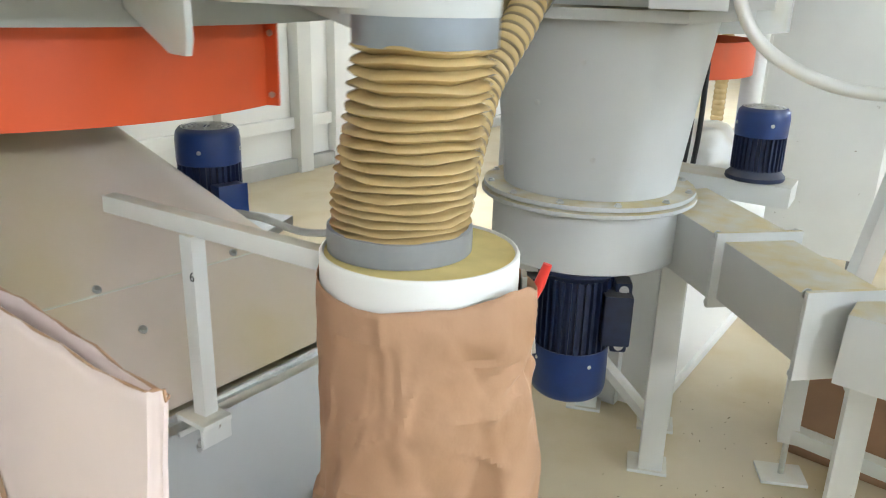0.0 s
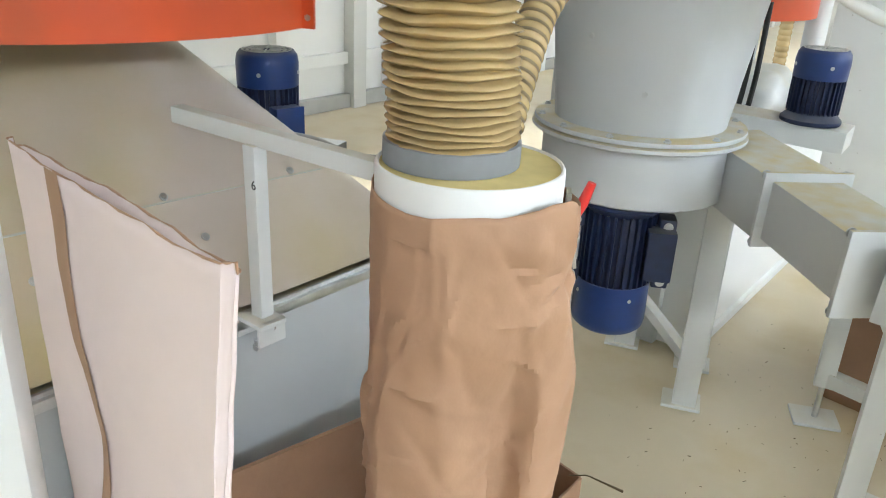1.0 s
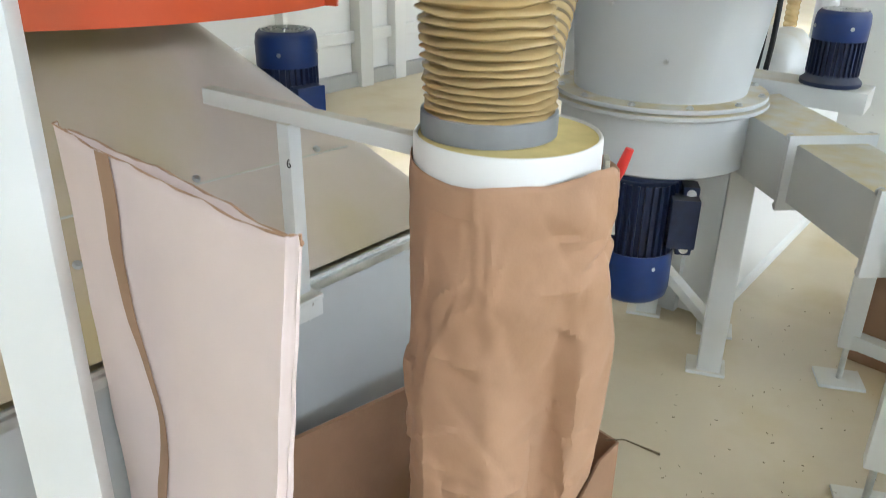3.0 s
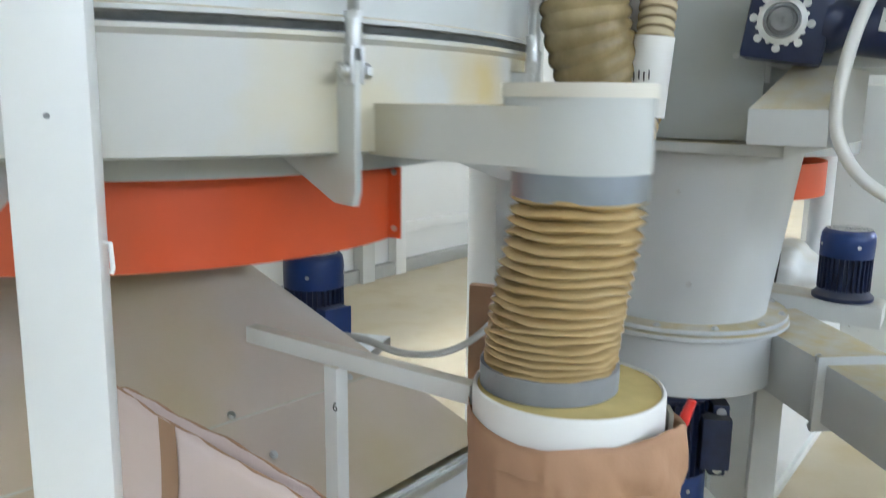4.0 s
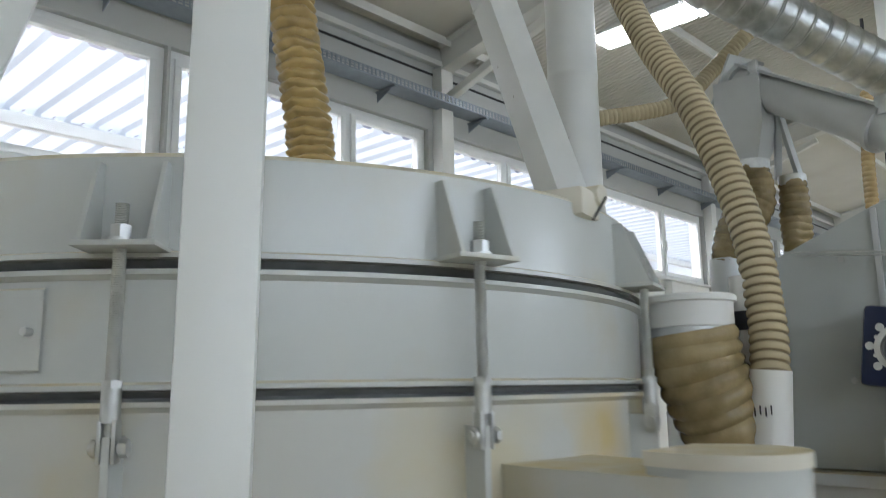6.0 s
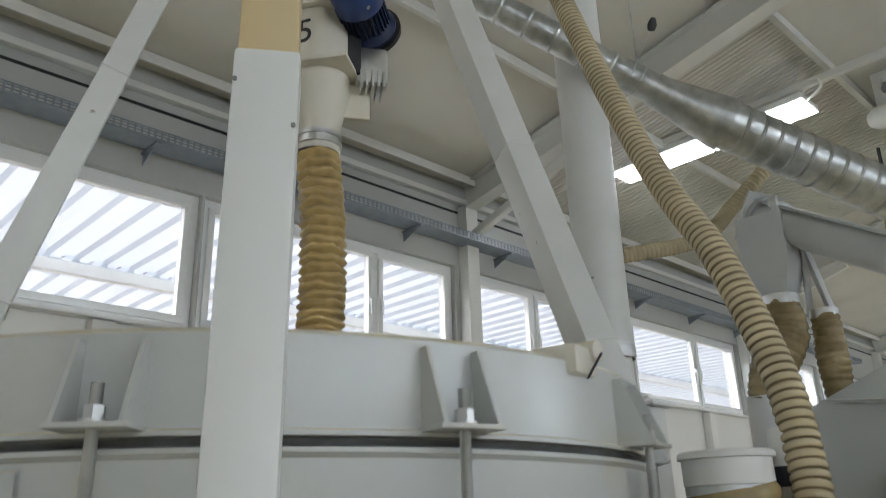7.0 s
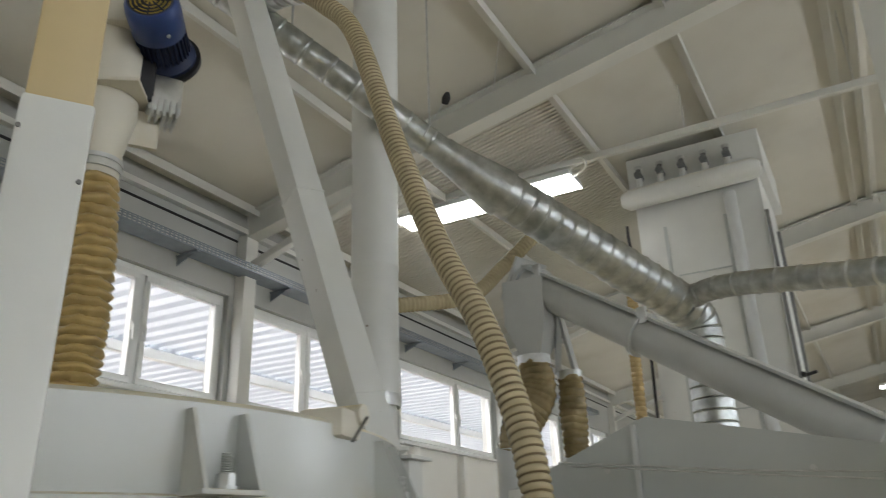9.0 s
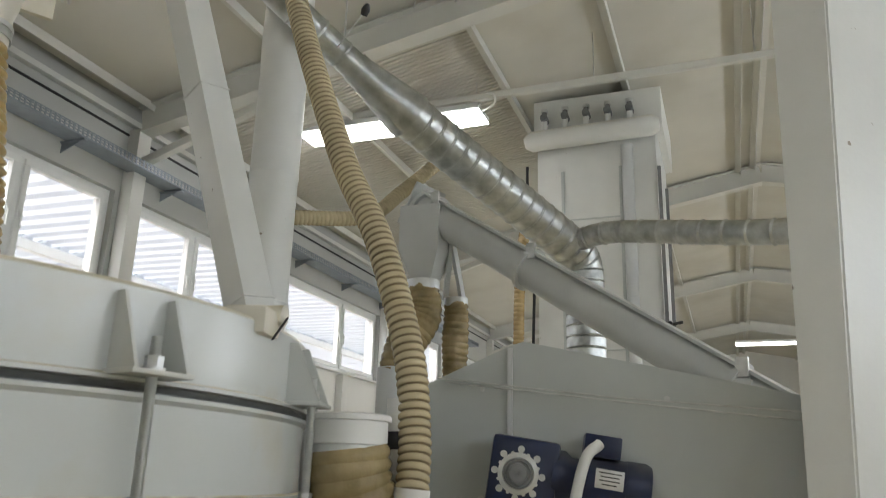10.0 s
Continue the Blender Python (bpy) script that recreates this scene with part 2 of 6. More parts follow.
def lathe(bm, profile, n=64, c=(0, 0, 0), a0=0.0, a1=360.0, axis=None):
    """Turns (radius, height) pairs round the axis through c."""
    full = abs(a1 - a0) >= 359.9
    rot = aim(axis) if axis else Matrix.Identity(3)
    cols = []
    for i in range(n if full else n + 1):
        a = radians(a0 + (a1 - a0) * i / n)
        cols.append([bm.verts.new(Vector(c) + rot @ Vector((r * math.cos(a), r * math.sin(a), z))) for r, z in profile])
    for i in range(n):
        u, v = cols[i], cols[(i + 1) % len(cols)]
        for j in range(len(profile) - 1):
            if (u[j].co - v[j].co).length < 1e-7:
                bm.faces.new((u[j], v[j + 1], u[j + 1]))
            elif (u[j + 1].co - v[j + 1].co).length < 1e-7:
                bm.faces.new((u[j], v[j], u[j + 1]))
            else:
                bm.faces.new((u[j], v[j], v[j + 1], u[j + 1]))
    return bm


def smooth_path(points, steps=8):
    """Catmull-Rom through the points."""
    pts = [Vector(p) for p in points]
    pts = [2 * pts[0] - pts[1], *pts, 2 * pts[-1] - pts[-2]]
    out = []
    for i in range(1, len(pts) - 2):
        a, b, c, d = pts[i - 1:i + 3]
        for k in range(steps):
            t = k / steps
            out.append(0.5 * ((2 * b) + (c - a) * t + (2 * a - 5 * b + 4 * c - d) * t * t + (3 * b - a - 3 * c + d) * t ** 3))
    return out + [pts[-2]]


def even_path(path, step):
    out, left = [path[0]], step
    for a, b in zip(path, path[1:]):
        d = (b - a).length
        while d >= left:
            a = a + (b - a) * (left / d)
            out.append(a)
            d, left = (b - a).length, step
        left -= d
    return out


def sweep(bm, path, radii, n=20, cap=True):
    """A round tube along the path; radii one number or one a point."""
    path = [Vector(p) for p in path]
    radii = radii if isinstance(radii, list) else [radii] * len(path)
    rings, side = [], None
    for i, p in enumerate(path):
        d = (path[min(i + 1, len(path) - 1)] - path[max(i - 1, 0)]).normalized()
        side = (side - d * side.dot(d)).normalized() if side else (Vector((0.3, 1, 0.2)).cross(d)).normalized()
        up = d.cross(side)
        rings.append([bm.verts.new(p + radii[i] * (math.cos(a) * side + math.sin(a) * up)) for a in (2 * math.pi * k / n for k in range(n))])
    for u, v in zip(rings, rings[1:]):
        for k in range(n):
            bm.faces.new((u[k], u[(k + 1) % n], v[(k + 1) % n], v[k]))
    if cap:
        bm.faces.new(list(reversed(rings[0])))
        bm.faces.new(rings[-1])
    return bm


def ribbed(bm, points, r, pitch, depth, n=20, steps=10):
    """A hose with round ribs along a path."""
    path = even_path(smooth_path(points, steps), pitch / 4)
    return sweep(bm, path, [r + depth * (0, 0.7, 1.0, 0.7)[i % 4] for i in range(len(path))], n)


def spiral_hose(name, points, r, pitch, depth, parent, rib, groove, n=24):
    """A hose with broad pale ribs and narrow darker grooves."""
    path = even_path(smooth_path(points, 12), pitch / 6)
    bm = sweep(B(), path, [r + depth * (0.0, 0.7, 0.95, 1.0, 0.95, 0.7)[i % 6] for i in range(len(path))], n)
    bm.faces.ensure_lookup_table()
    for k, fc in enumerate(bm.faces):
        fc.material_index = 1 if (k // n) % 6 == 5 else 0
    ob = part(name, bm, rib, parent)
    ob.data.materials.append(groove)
    return ob


def bolt(bm, p, d, r=0.008, h=0.006, n=6):
    p, d = Vector(p), Vector(d).normalized()
    rod(bm, p - d * 0.002, p + d * h, r, n)
    rod(bm, p - d * 0.002, p + d * h * 0.35, r * 1.6, 14)
    return bm


def prism(bm, outline, z0, z1):
    """An upright prism over a plan outline given anticlockwise."""
    lo = [bm.verts.new((x, y, z0)) for x, y in outline]
    hi = [bm.verts.new((x, y, z1)) for x, y in outline]
    bm.faces.new(list(reversed(lo)))
    bm.faces.new(hi)
    for i in range(len(lo)):
        j = (i + 1) % len(lo)
        bm.faces.new((lo[i], lo[j], hi[j], hi[i]))
    return bm


def plate(bm, corners, thick):
    """A flat plate with the given corners, thick along its normal."""
    cs = [Vector(c) for c in corners]
    nrm = (cs[1] - cs[0]).cross(cs[2] - cs[0]).normalized() * thick / 2
    a = [bm.verts.new(c - nrm) for c in cs]
    b = [bm.verts.new(c + nrm) for c in cs]
    bm.faces.new(list(reversed(a)))
    bm.faces.new(b)
    for i in range(len(cs)):
        j = (i + 1) % len(cs)
        bm.faces.new((a[i], a[j], b[j], b[i]))
    return bm


def base_of(ob):
    p = Vector(ob.location)
    return p + base_of(ob.parent) if ob.parent else p


def mesh_of(name, bm, material, smooth=40.0):
    bmesh.ops.recalc_face_normals(bm, faces=bm.faces)
    me = bpy.data.meshes.new(name)
    bm.to_mesh(me)
    bm.free()
    for p in me.polygons:
        p.use_smooth = True
    me.set_sharp_from_angle(angle=radians(smooth))
    me.materials.append(material)
    return me


def part(name, bm, material, parent, label="", smooth=40.0):
    """One mesh object under a thing; the bmesh is in world places."""
    me = mesh_of(name, bm, material, smooth)
    me.transform(Matrix.Translation(-base_of(parent)))
    ob = new(name, me)
    ob.parent = parent
    return tagged(ob, label)


def thing(name, base, label, category, group="", kind=""):
    ob = new(name)
    ob.empty_display_size = 0.1
    ob.location = base
    return tagged(ob, label, category, group, kind)


def solid(name, bm, material, label, category="", group="", kind="", base=(0, 0, 0), smooth=40.0):
    """A thing of one mesh."""
    me = mesh_of(name, bm, material, smooth)
    me.transform(Matrix.Translation(-Vector(base)))
    ob = new(name, me)
    ob.location = base
    return tagged(ob, label, category, group, kind)


def bolts(spots, r, h, material, parent, n=6):
    """One bolt head a place and direction, each a part of its own."""
    for p, d in spots:
        part("bolt", bolt(B(), p, d, r, h, n), material, parent)


def B():
    return bmesh.new()


def writing(text, size, m, material, parent):
    """Built-in font, as a mesh laid at the pose m."""
    cu = bpy.data.curves.new("writing", "FONT")
    cu.body, cu.size, cu.extrude, cu.align_x, cu.align_y = text, size, 0.0004, "CENTER", "CENTER"
    tmp = new("tmp_text", cu)
    me = bpy.data.meshes.new_from_object(tmp.evaluated_get(bpy.context.evaluated_depsgraph_get()))
    bpy.data.objects.remove(tmp)
    me.transform(Matrix.Translation(-base_of(parent)) @ m)
    me.materials.clear()
    me.materials.append(material)
    ob = new("writing", me)
    ob.parent = parent
    return ob

# ---- structure ----
floor_bm = box(B(), ((WALL_X + EAST_X) / 2, (SOUTH_Y + NORTH_Y) / 2, -0.1), (EAST_X - WALL_X + 0.6, NORTH_Y - SOUTH_Y + 0.6, 0.2))
floor = solid("floor", floor_bm, M_FLOOR, "glossy cream epoxy floor dusted with flour", "floor", kind="structure")

ground_bm = box(B(), (0, 0, -0.35), (400, 400, 0.2))
solid("ground", ground_bm, M_SKIRTING, "grey paved yard outside the hall", "ground", kind="structure")

# Window units along the west wall: start, end and the mullion between the two sashes.
UNITS = [(-5.6, -3.3, -4.2), (-3.2, -0.45, -1.9), (-0.35, 2.10, 0.75), (2.12, 4.57, 3.685), (4.84, 7.30, 5.70), (7.38, 9.95, 8.85), (10.15, 12.6, 11.0), (12.7, 15.2, 14.3),
         (15.6, 18.0, 16.5), (18.1, 20.5, 19.6)]
WIN_Z0, WIN_Z1 = 3.04, 4.02


def side_wall(name, x, label, face, upper, low):
    """A long wall with a row of window openings; the lower half is lighter."""
    t = 0.22
    cx = x + (-t / 2 if face > 0 else t / 2)
    bm = B()
    box(bm, (cx, (SOUTH_Y + NORTH_Y) / 2, WIN_Z0 / 2), (t, NORTH_Y - SOUTH_Y, WIN_Z0))
    low_ob = solid(name, bm, low, label, "wall", kind="structure")
    bm = B()
    z2 = roof_z(x) + 0.05
    box(bm, (cx, (SOUTH_Y + NORTH_Y) / 2, (WIN_Z1 + z2) / 2), (t, NORTH_Y - SOUTH_Y, z2 - WIN_Z1))
    y = SOUTH_Y
    for a, b, _ in UNITS:
        box(bm, (cx, (y + a) / 2, (WIN_Z0 + WIN_Z1) / 2), (t, a - y, WIN_Z1 - WIN_Z0))
        y = b
    box(bm, (cx, (y + NORTH_Y) / 2, (WIN_Z0 + WIN_Z1) / 2), (t, NORTH_Y - y, WIN_Z1 - WIN_Z0))
    part("upper_wall", bm, upper, low_ob, "grey sandwich panels above the windows")
    return low_ob


wall_west = side_wall("wall_west", WALL_X, "white panelled lower wall with grey panels above", 1, M_GREYWALL, M_WALL)
wall_east = side_wall("wall_east", EAST_X, "white panelled long wall with windows", -1, M_GREYWALL, M_WALL)


def gable(name, y, label):
    bm = B()
    xs = [WALL_X, RIDGE_X, EAST_X]
    lo = [(x, 0) for x in (WALL_X, EAST_X)]
    outline = [(WALL_X, 0), (EAST_X, 0), (EAST_X, roof_z(EAST_X)), (RIDGE_X, roof_z(RIDGE_X)), (WALL_X, roof_z(WALL_X))]
    a = [bm.verts.new((x, y, z)) for x, z in outline]
    b = [bm.verts.new((x, y + 0.2, z)) for x, z in outline]
    bm.faces.new(a)
    bm.faces.new(list(reversed(b)))
    for i in range(5):
        j = (i + 1) % 5
        bm.faces.new((a[i], b[i], b[j], a[j]))
    solid(name, bm, M_WALL, label, "wall", kind="structure")


gable("wall_north", NORTH_Y, "white gable wall at the far end")
gable("wall_south", SOUTH_Y - 0.2, "white gable wall")

ceil_bm = B()
for x0, x1 in ((WALL_X - 0.3, RIDGE_X), (RIDGE_X, EAST_X + 0.3)):
    a, b = Vector((x0, 0, roof_z(x0))), Vector((x1, 0, roof_z(x1)))
    plate(ceil_bm, [(x0, SOUTH_Y - 0.3, a.z + 0.05), (x1, SOUTH_Y - 0.3, b.z + 0.05), (x1, NORTH_Y + 0.3, b.z + 0.05), (x0, NORTH_Y + 0.3, a.z + 0.05)], 0.1)
    # ribs of the trapezoidal sheet run across the slope
    k = SOUTH_Y
    while k < NORTH_Y:
        k += 0.055
        if 5.2 < k < 9.4 and x0 < -1:
            bar(ceil_bm, (x0, k, a.z - 0.004), (-1.9, k, roof_z(-1.9) - 0.004), 0.03, 0.014, 0)
solid("ceiling", ceil_bm, M_CEIL, "beige sloping roof panels with ribbed sheet sections", "ceiling", kind="structure")


def window(y0, y1, ym, x, face, n):
    """One white plastic window unit with two sashes in a wall opening."""
    xc = x - face * 0.09
    w = thing(f"window_{n}", (xc, (y0 + y1) / 2, WIN_Z0), "white plastic two-sash strip window below the eaves", "window", "windows", "structure")
    bm = B()
    f = 0.055
    box(bm, (xc, (y0 + y1) / 2, WIN_Z1 - f / 2), (0.07, y1 - y0, f), bevel=0.004)
    box(bm, (xc, (y0 + y1) / 2, WIN_Z0 + f / 2), (0.07, y1 - y0, f), bevel=0.004)
    for y in (y0 + f / 2, ym, y1 - f / 2):
        box(bm, (xc, y, (WIN_Z0 + WIN_Z1) / 2), (0.068, f, WIN_Z1 - WIN_Z0 - 2 * f), bevel=0.004)
    part("window_frame", bm, M_PVC, w)
    for a, b in ((y0 + f, ym - f / 2), (ym + f / 2, y1 - f)):
        bm = B()
        s = 0.05
        z0, z1 = WIN_Z0 + f, WIN_Z1 - f
        xs = xc + face * 0.022
        box(bm, (xs, (a + b) / 2, z1 - s / 2), (0.06, b - a, s), bevel=0.006)
        box(bm, (xs, (a + b) / 2, z0 + s / 2), (0.06, b - a, s), bevel=0.006)
        box(bm, (xs, a + s / 2, (z0 + z1) / 2), (0.06, s, z1 - z0 - 2 * s), bevel=0.006)
        box(bm, (xs, b - s / 2, (z0 + z1) / 2), (0.06, s, z1 - z0 - 2 * s), bevel=0.006)
        sash = part("sash", bm, M_PVC, w)
        pane = part("pane", box(B(), (xs - face * 0.01, (a + b) / 2, (z0 + z1) / 2), (0.006, b - a - 2 * s + 0.01, z1 - z0 - 2 * s + 0.01)), M_GLASS, sash, "clear window glass")
        pane.visible_shadow = False
        bm = B()
        box(bm, (xs + face * 0.035, ym + (0.055 if a > ym - 0.1 else -0.055), (z0 + z1) / 2), (0.012, 0.026, 0.07), bevel=0.003)
        box(bm, (xs + face * 0.048, ym + (0.055 if a > ym - 0.1 else -0.055), (z0 + z1) / 2 - 0.05), (0.014, 0.018, 0.12), bevel=0.004)
        part("handle", bm, M_PVC, sash)
    part("window_sill", box(B(), (x + face * 0.03, (y0 + y1) / 2, WIN_Z0 - 0.012), (0.10, y1 - y0 + 0.04, 0.024), bevel=0.005), M_PVC, w)


for n, (a, b, m) in enumerate(UNITS):
    window(a, b, m, WALL_X, 1, n + 1)
for n, (a, b, m) in enumerate(UNITS):
    window(a, b, m, EAST_X, -1, n + 1 + len(UNITS))

# Daylight through the strip windows.
for face, x in ((1, WALL_X), (-1, EAST_X)):
    for a, b, _ in UNITS:
        la = bpy.data.lights.new("window_light", "AREA")
        la.shape, la.size, la.size_y = "RECTANGLE", b - a, 0.7
        la.energy, la.color = 9.0 * (b - a), (0.93, 0.97, 1.0)
        ob = new("window_light", la)
        if face < 0:
            ob.matrix_world = look((x + 0.26, (a + b) / 2, 3.5), (x - 3, (a + b) / 2, 2.2))
        else:
            la.size_y = 0.5
            ob.matrix_world = look((x - 0.45, (a + b) / 2, 4.45), (x + 2, (a + b) / 2, 2.4))


# Steel frames: columns, tapered rafters and knee struts.
def steel_frame(y, n):
    f = thing(f"trim_frame_{n}", (WALL_X, y, 0), "white painted steel portal frame of the hall", "steel frame", "portal frames", "structure")
    for x, s in ((WALL_X + 0.06, 1), (EAST_X - 0.06, -1)):
        part("column", box(B(), (x, y, 2.3), (0.12, 0.15, 4.6), bevel=0.006), M_BEAM, f)
        bm = B()
        xe = RIDGE_X
        p, q = Vector((x, y, roof_z(x) - 0.16)), Vector((xe, y, roof_z(xe) - 0.16))
        bar(bm, p, q, 0.012, 0.24, 0, (0, 0, 1))
        bar(bm, p + Vector((0, 0, -0.125)), q + Vector((0, 0, -0.125)), 0.15, 0.012, 0)
        bar(bm, p + Vector((0, 0, 0.125)), q + Vector((0, 0, 0.125)), 0.15, 0.012, 0)
        part("rafter", bm, M_BEAM, f)
        part("knee_strut", bar(B(), (x, y, 4.28), (x + s * 1.5, y, roof_z(x + s * 1.5) - 0.36), 0.07, 0.07), M_BEAM, f)


for n, y in enumerate((-0.5, 4.70, 10.05, 15.4, 20.75)):
    steel_frame(y, n + 1)

# Purlins along the hall, each with a turned-down lip.
for n, x in enumerate((-4.70, -3.35, -1.90, -0.85, 0.22, 0.40, 1.9, 3.1, 4.4)):
    bm = B()
    z = roof_z(x)
    box(bm, (x, (SOUTH_Y + NORTH_Y) / 2, z - 0.035), (0.07, NORTH_Y - SOUTH_Y, 0.045))
    box(bm, (x + 0.03, (SOUTH_Y + NORTH_Y) / 2, z - 0.065), (0.008, NORTH_Y - SOUTH_Y, 0.05))
    solid(f"trim_purlin_{n + 1}", bm, M_BEAM, "white painted roof purlin", "purlin", "purlins", "structure")

# Wall details: eaves trim, skirting, lower wall ribs.
solid("trim_eaves", box(B(), (WALL_X + 0.03, 10, 4.66), (0.06, 31, 0.05), bevel=0.004), M_BEAM, "white trim strip under the roof", "trim", kind="structure")
solid("trim_shadow_gap", box(B(), (WALL_X + 0.005, 10, 4.55), (0.012, 31, 0.018)), M_BLACK, "black joint between wall panels", "trim", kind="structure")
solid("baseboard_west", box(B(), (WALL_X + 0.04, 10, 0.06), (0.08, 31.6, 0.12), bevel=0.01), M_SKIRTING, "grey skirting along the white wall", "skirting", kind="structure")
solid("trim_wall_rail", box(B(), (WALL_X + 0.025, 10, 0.42), (0.05, 31.6, 0.10), bevel=0.01), M_WALL, "white rail along the lower wall", "trim", kind="structure")
for n, y in enumerate((0.3, 1.5, 2.7, 3.9, 5.15, 6.4, 7.6, 8.8)):
    solid(f"trim_wall_post_{n + 1}", box(B(), (WALL_X + 0.05, y, 1.5), (0.1, 0.14, 3.0), bevel=0.008), M_WALL, "white wall post", "trim", "wall posts", "structure")

# Perforated cable tray on brackets.
tray = thing("cable_tray", (WALL_X + 0.15, 2, 4.20), "grey perforated steel cable tray fixed along the wall", "cable tray")
bm = B()
box(bm, (WALL_X + 0.24, 5, 4.205), (0.012, 18, 0.012))
for z in (4.210, 4.232, 4.254, 4.270):
    box(bm, (WALL_X + 0.24, 5, z), (0.006, 18, 0.007))
y = -4.0
while y < 14:
    box(bm, (WALL_X + 0.24, y, 4.238), (0.0062, 0.014, 0.07))
    y += 0.045
part("side_rail", bm, M_TRAY, tray)
part("tray_floor", box(B(), (WALL_X + 0.14, 5, 4.202), (0.19, 18, 0.004)), M_TRAY, tray)
for y in (-3, -1.8, -0.6, 0.55, 1.65, 2.75, 3.95, 5.1, 6.3, 7.5, 8.7, 9.9, 11.1):
    bm = B()
    box(bm, (WALL_X + 0.13, y, 4.185), (0.24, 0.035, 0.014))
    plate(bm, [(WALL_X + 0.01, y, 4.180), (WALL_X + 0.2, y, 4.180), (WALL_X + 0.01, y, 4.100)], 0.006)
    part("bracket", bm, M_TRAY, tray)
for k in range(3):
    part("cable", sweep(B(), smooth_path([(WALL_X + 0.07 + 0.05 * k, -4 + 3 * i, 4.215 + 0.004 * ((i + k) % 3)) for i in range(7)], 4), 0.008, 8), M_CABLE, tray)

# Canopy of corrugated sheet over the yard outside, seen from below through the windows.
out = thing("yard_canopy", (-9, 5, 0), "pale translucent corrugated canopy over the yard outside", "canopy", kind="structure")
CZ = 4.60
for x0, x1, name in ((-6.5, -8.62, "canopy_sheet"), (-8.5, -10.9, "canopy_sheet"), (-10.8, -14.5, "canopy_sheet")):
    bm = B()
    dz = -0.012 * (x0 < -8) - 0.012 * (x0 < -10)
    y, prof = -14.0, []
    while y < 46:
        prof += [(y, 0.0), (y + 0.12, 0.0), (y + 0.16, 0.045), (y + 0.26, 0.045)]
        y += 0.30
    a = [bm.verts.new((x0, yy, CZ + h + dz)) for yy, h in prof]
    b = [bm.verts.new((x1, yy, CZ + h + dz + 0.02)) for yy, h in prof]
    for k in range(len(prof) - 1):
        bm.faces.new((a[k], a[k + 1], b[k + 1], b[k]))
    part(name, bm, M_CANOPY, out, smooth=10)
for x in (-8.56, -10.85, -14.4):
    part("canopy_beam", box(B(), (x, 16, CZ - 0.09), (0.12, 60, 0.13), bevel=0.006), M_PVC, out)
for y in (-12, -4, 5.2, 13, 21, 30):
    part("canopy_post", box(B(), (-14.4, y, (CZ - 0.16) / 2 - 0.12), (0.12, 0.12, CZ - 0.16 + 0.24), bevel=0.006), M_PVC, out)

# Ceiling lamps on a rail.
rail = thing("lamp_rail", (-1.6, 5.85, 5.1), "white steel lamp rail hung under the roof", "rail")
part("beam", bar(B(), (-4.2, 5.86, 5.09), (0.5, 5.83, 5.11), 0.05, 0.06), M_BEAM, rail)
for x in (-3.2, -1.0, 0.3):
    part("hanger", rod(B(), (x, 5.845, 5.1), (x, 5.845, roof_z(x) + 0.01), 0.006, 8), M_ZINC, rail)

part("cable_loop", sweep(B(), smooth_path([(-2.05, 5.90, 5.06), (-1.99, 5.84, 5.12), (-1.90, 5.82, 5.10), (-1.89, 5.84, 5.03), (-1.97, 5.90, 5.01), (-2.06, 5.97, 5.03)], 6), 0.012, 10), M_PLASTIC, rail, "white cable looped at the lamp end")


def ceiling_lamp(p, q, group="ceiling lamps"):
    p, q = Vector(p), Vector(q)
    lamp = thing("ceiling_lamp", (p + q) / 2, "long white fluorescent ceiling lamp, switched on", "ceiling lamp", group)
    part("housing", bar(B(), p, q, 0.36, 0.05), M_PVC, lamp)
    for f in (0.08, 0.92):
        h = p.lerp(q, f)
        part("hanger", rod(B(), h, (h.x, h.y, roof_z(h.x) + 0.01), 0.004, 6), M_ZINC, lamp)
    part("diffuser", bar(B(), p + Vector((0, 0, -0.034)), q + Vector((0, 0, -0.034)), 0.32, 0.02), M_LAMP, lamp, "glowing white diffuser")


ceiling_lamp((-3.92, 6.02, 5.03), (-3.00, 6.02, 5.03))
ceiling_lamp((-2.97, 6.02, 5.03), (-2.05, 6.02, 5.03))
for x, y in ((0.1, 17.7), (2.3, 11.0), (2.3, 3.0), (2.3, -2.0), (-2.6, 12.5), (-3.0, -2.6)):
    ceiling_lamp((x, y, 4.75), (x + 1.45, y, 4.75))

# ---- gyrating sifter ----
sifter = thing("round_sifter", (SIFTER.x, SIFTER.y, 1.28), "large round white flour sifter with clamped rings above an orange drum", "sifter")
SX, SY = SIFTER.x, SIFTER.y


def ring_at(deg, r, z):
    a = radians(deg)
    return Vector((SX + r * math.cos(a), SY + r * math.sin(a), z))


part("lower_ring", lathe(B(), [(0.97, 1.516), (1.0, 1.512), (1.0, 1.678), (1.012, 1.686), (1.012, 1.693), (0.96, 1.693)], 144, (SX, SY, 0)), M_WHITELOW, sifter)
part("middle_ring", lathe(B(), [(0.96, 1.709), (1.012, 1.709), (1.012, 1.716), (1.0, 1.720), (1.0, 1.860), (1.012, 1.867), (1.012, 1.874), (0.96, 1.874)], 144, (SX, SY, 0)), M_WHITE, sifter)
part("top_ring", lathe(B(), [(0.96, 1.890), (1.012, 1.890), (1.012, 1.897), (1.0, 1.901), (1.0, 2.038), (0.992, 2.046), (0.97, 2.050), (0.5, 2.062), (0.0001, 2.066)], 144, (SX, SY, 0)), M_WHITE, sifter)
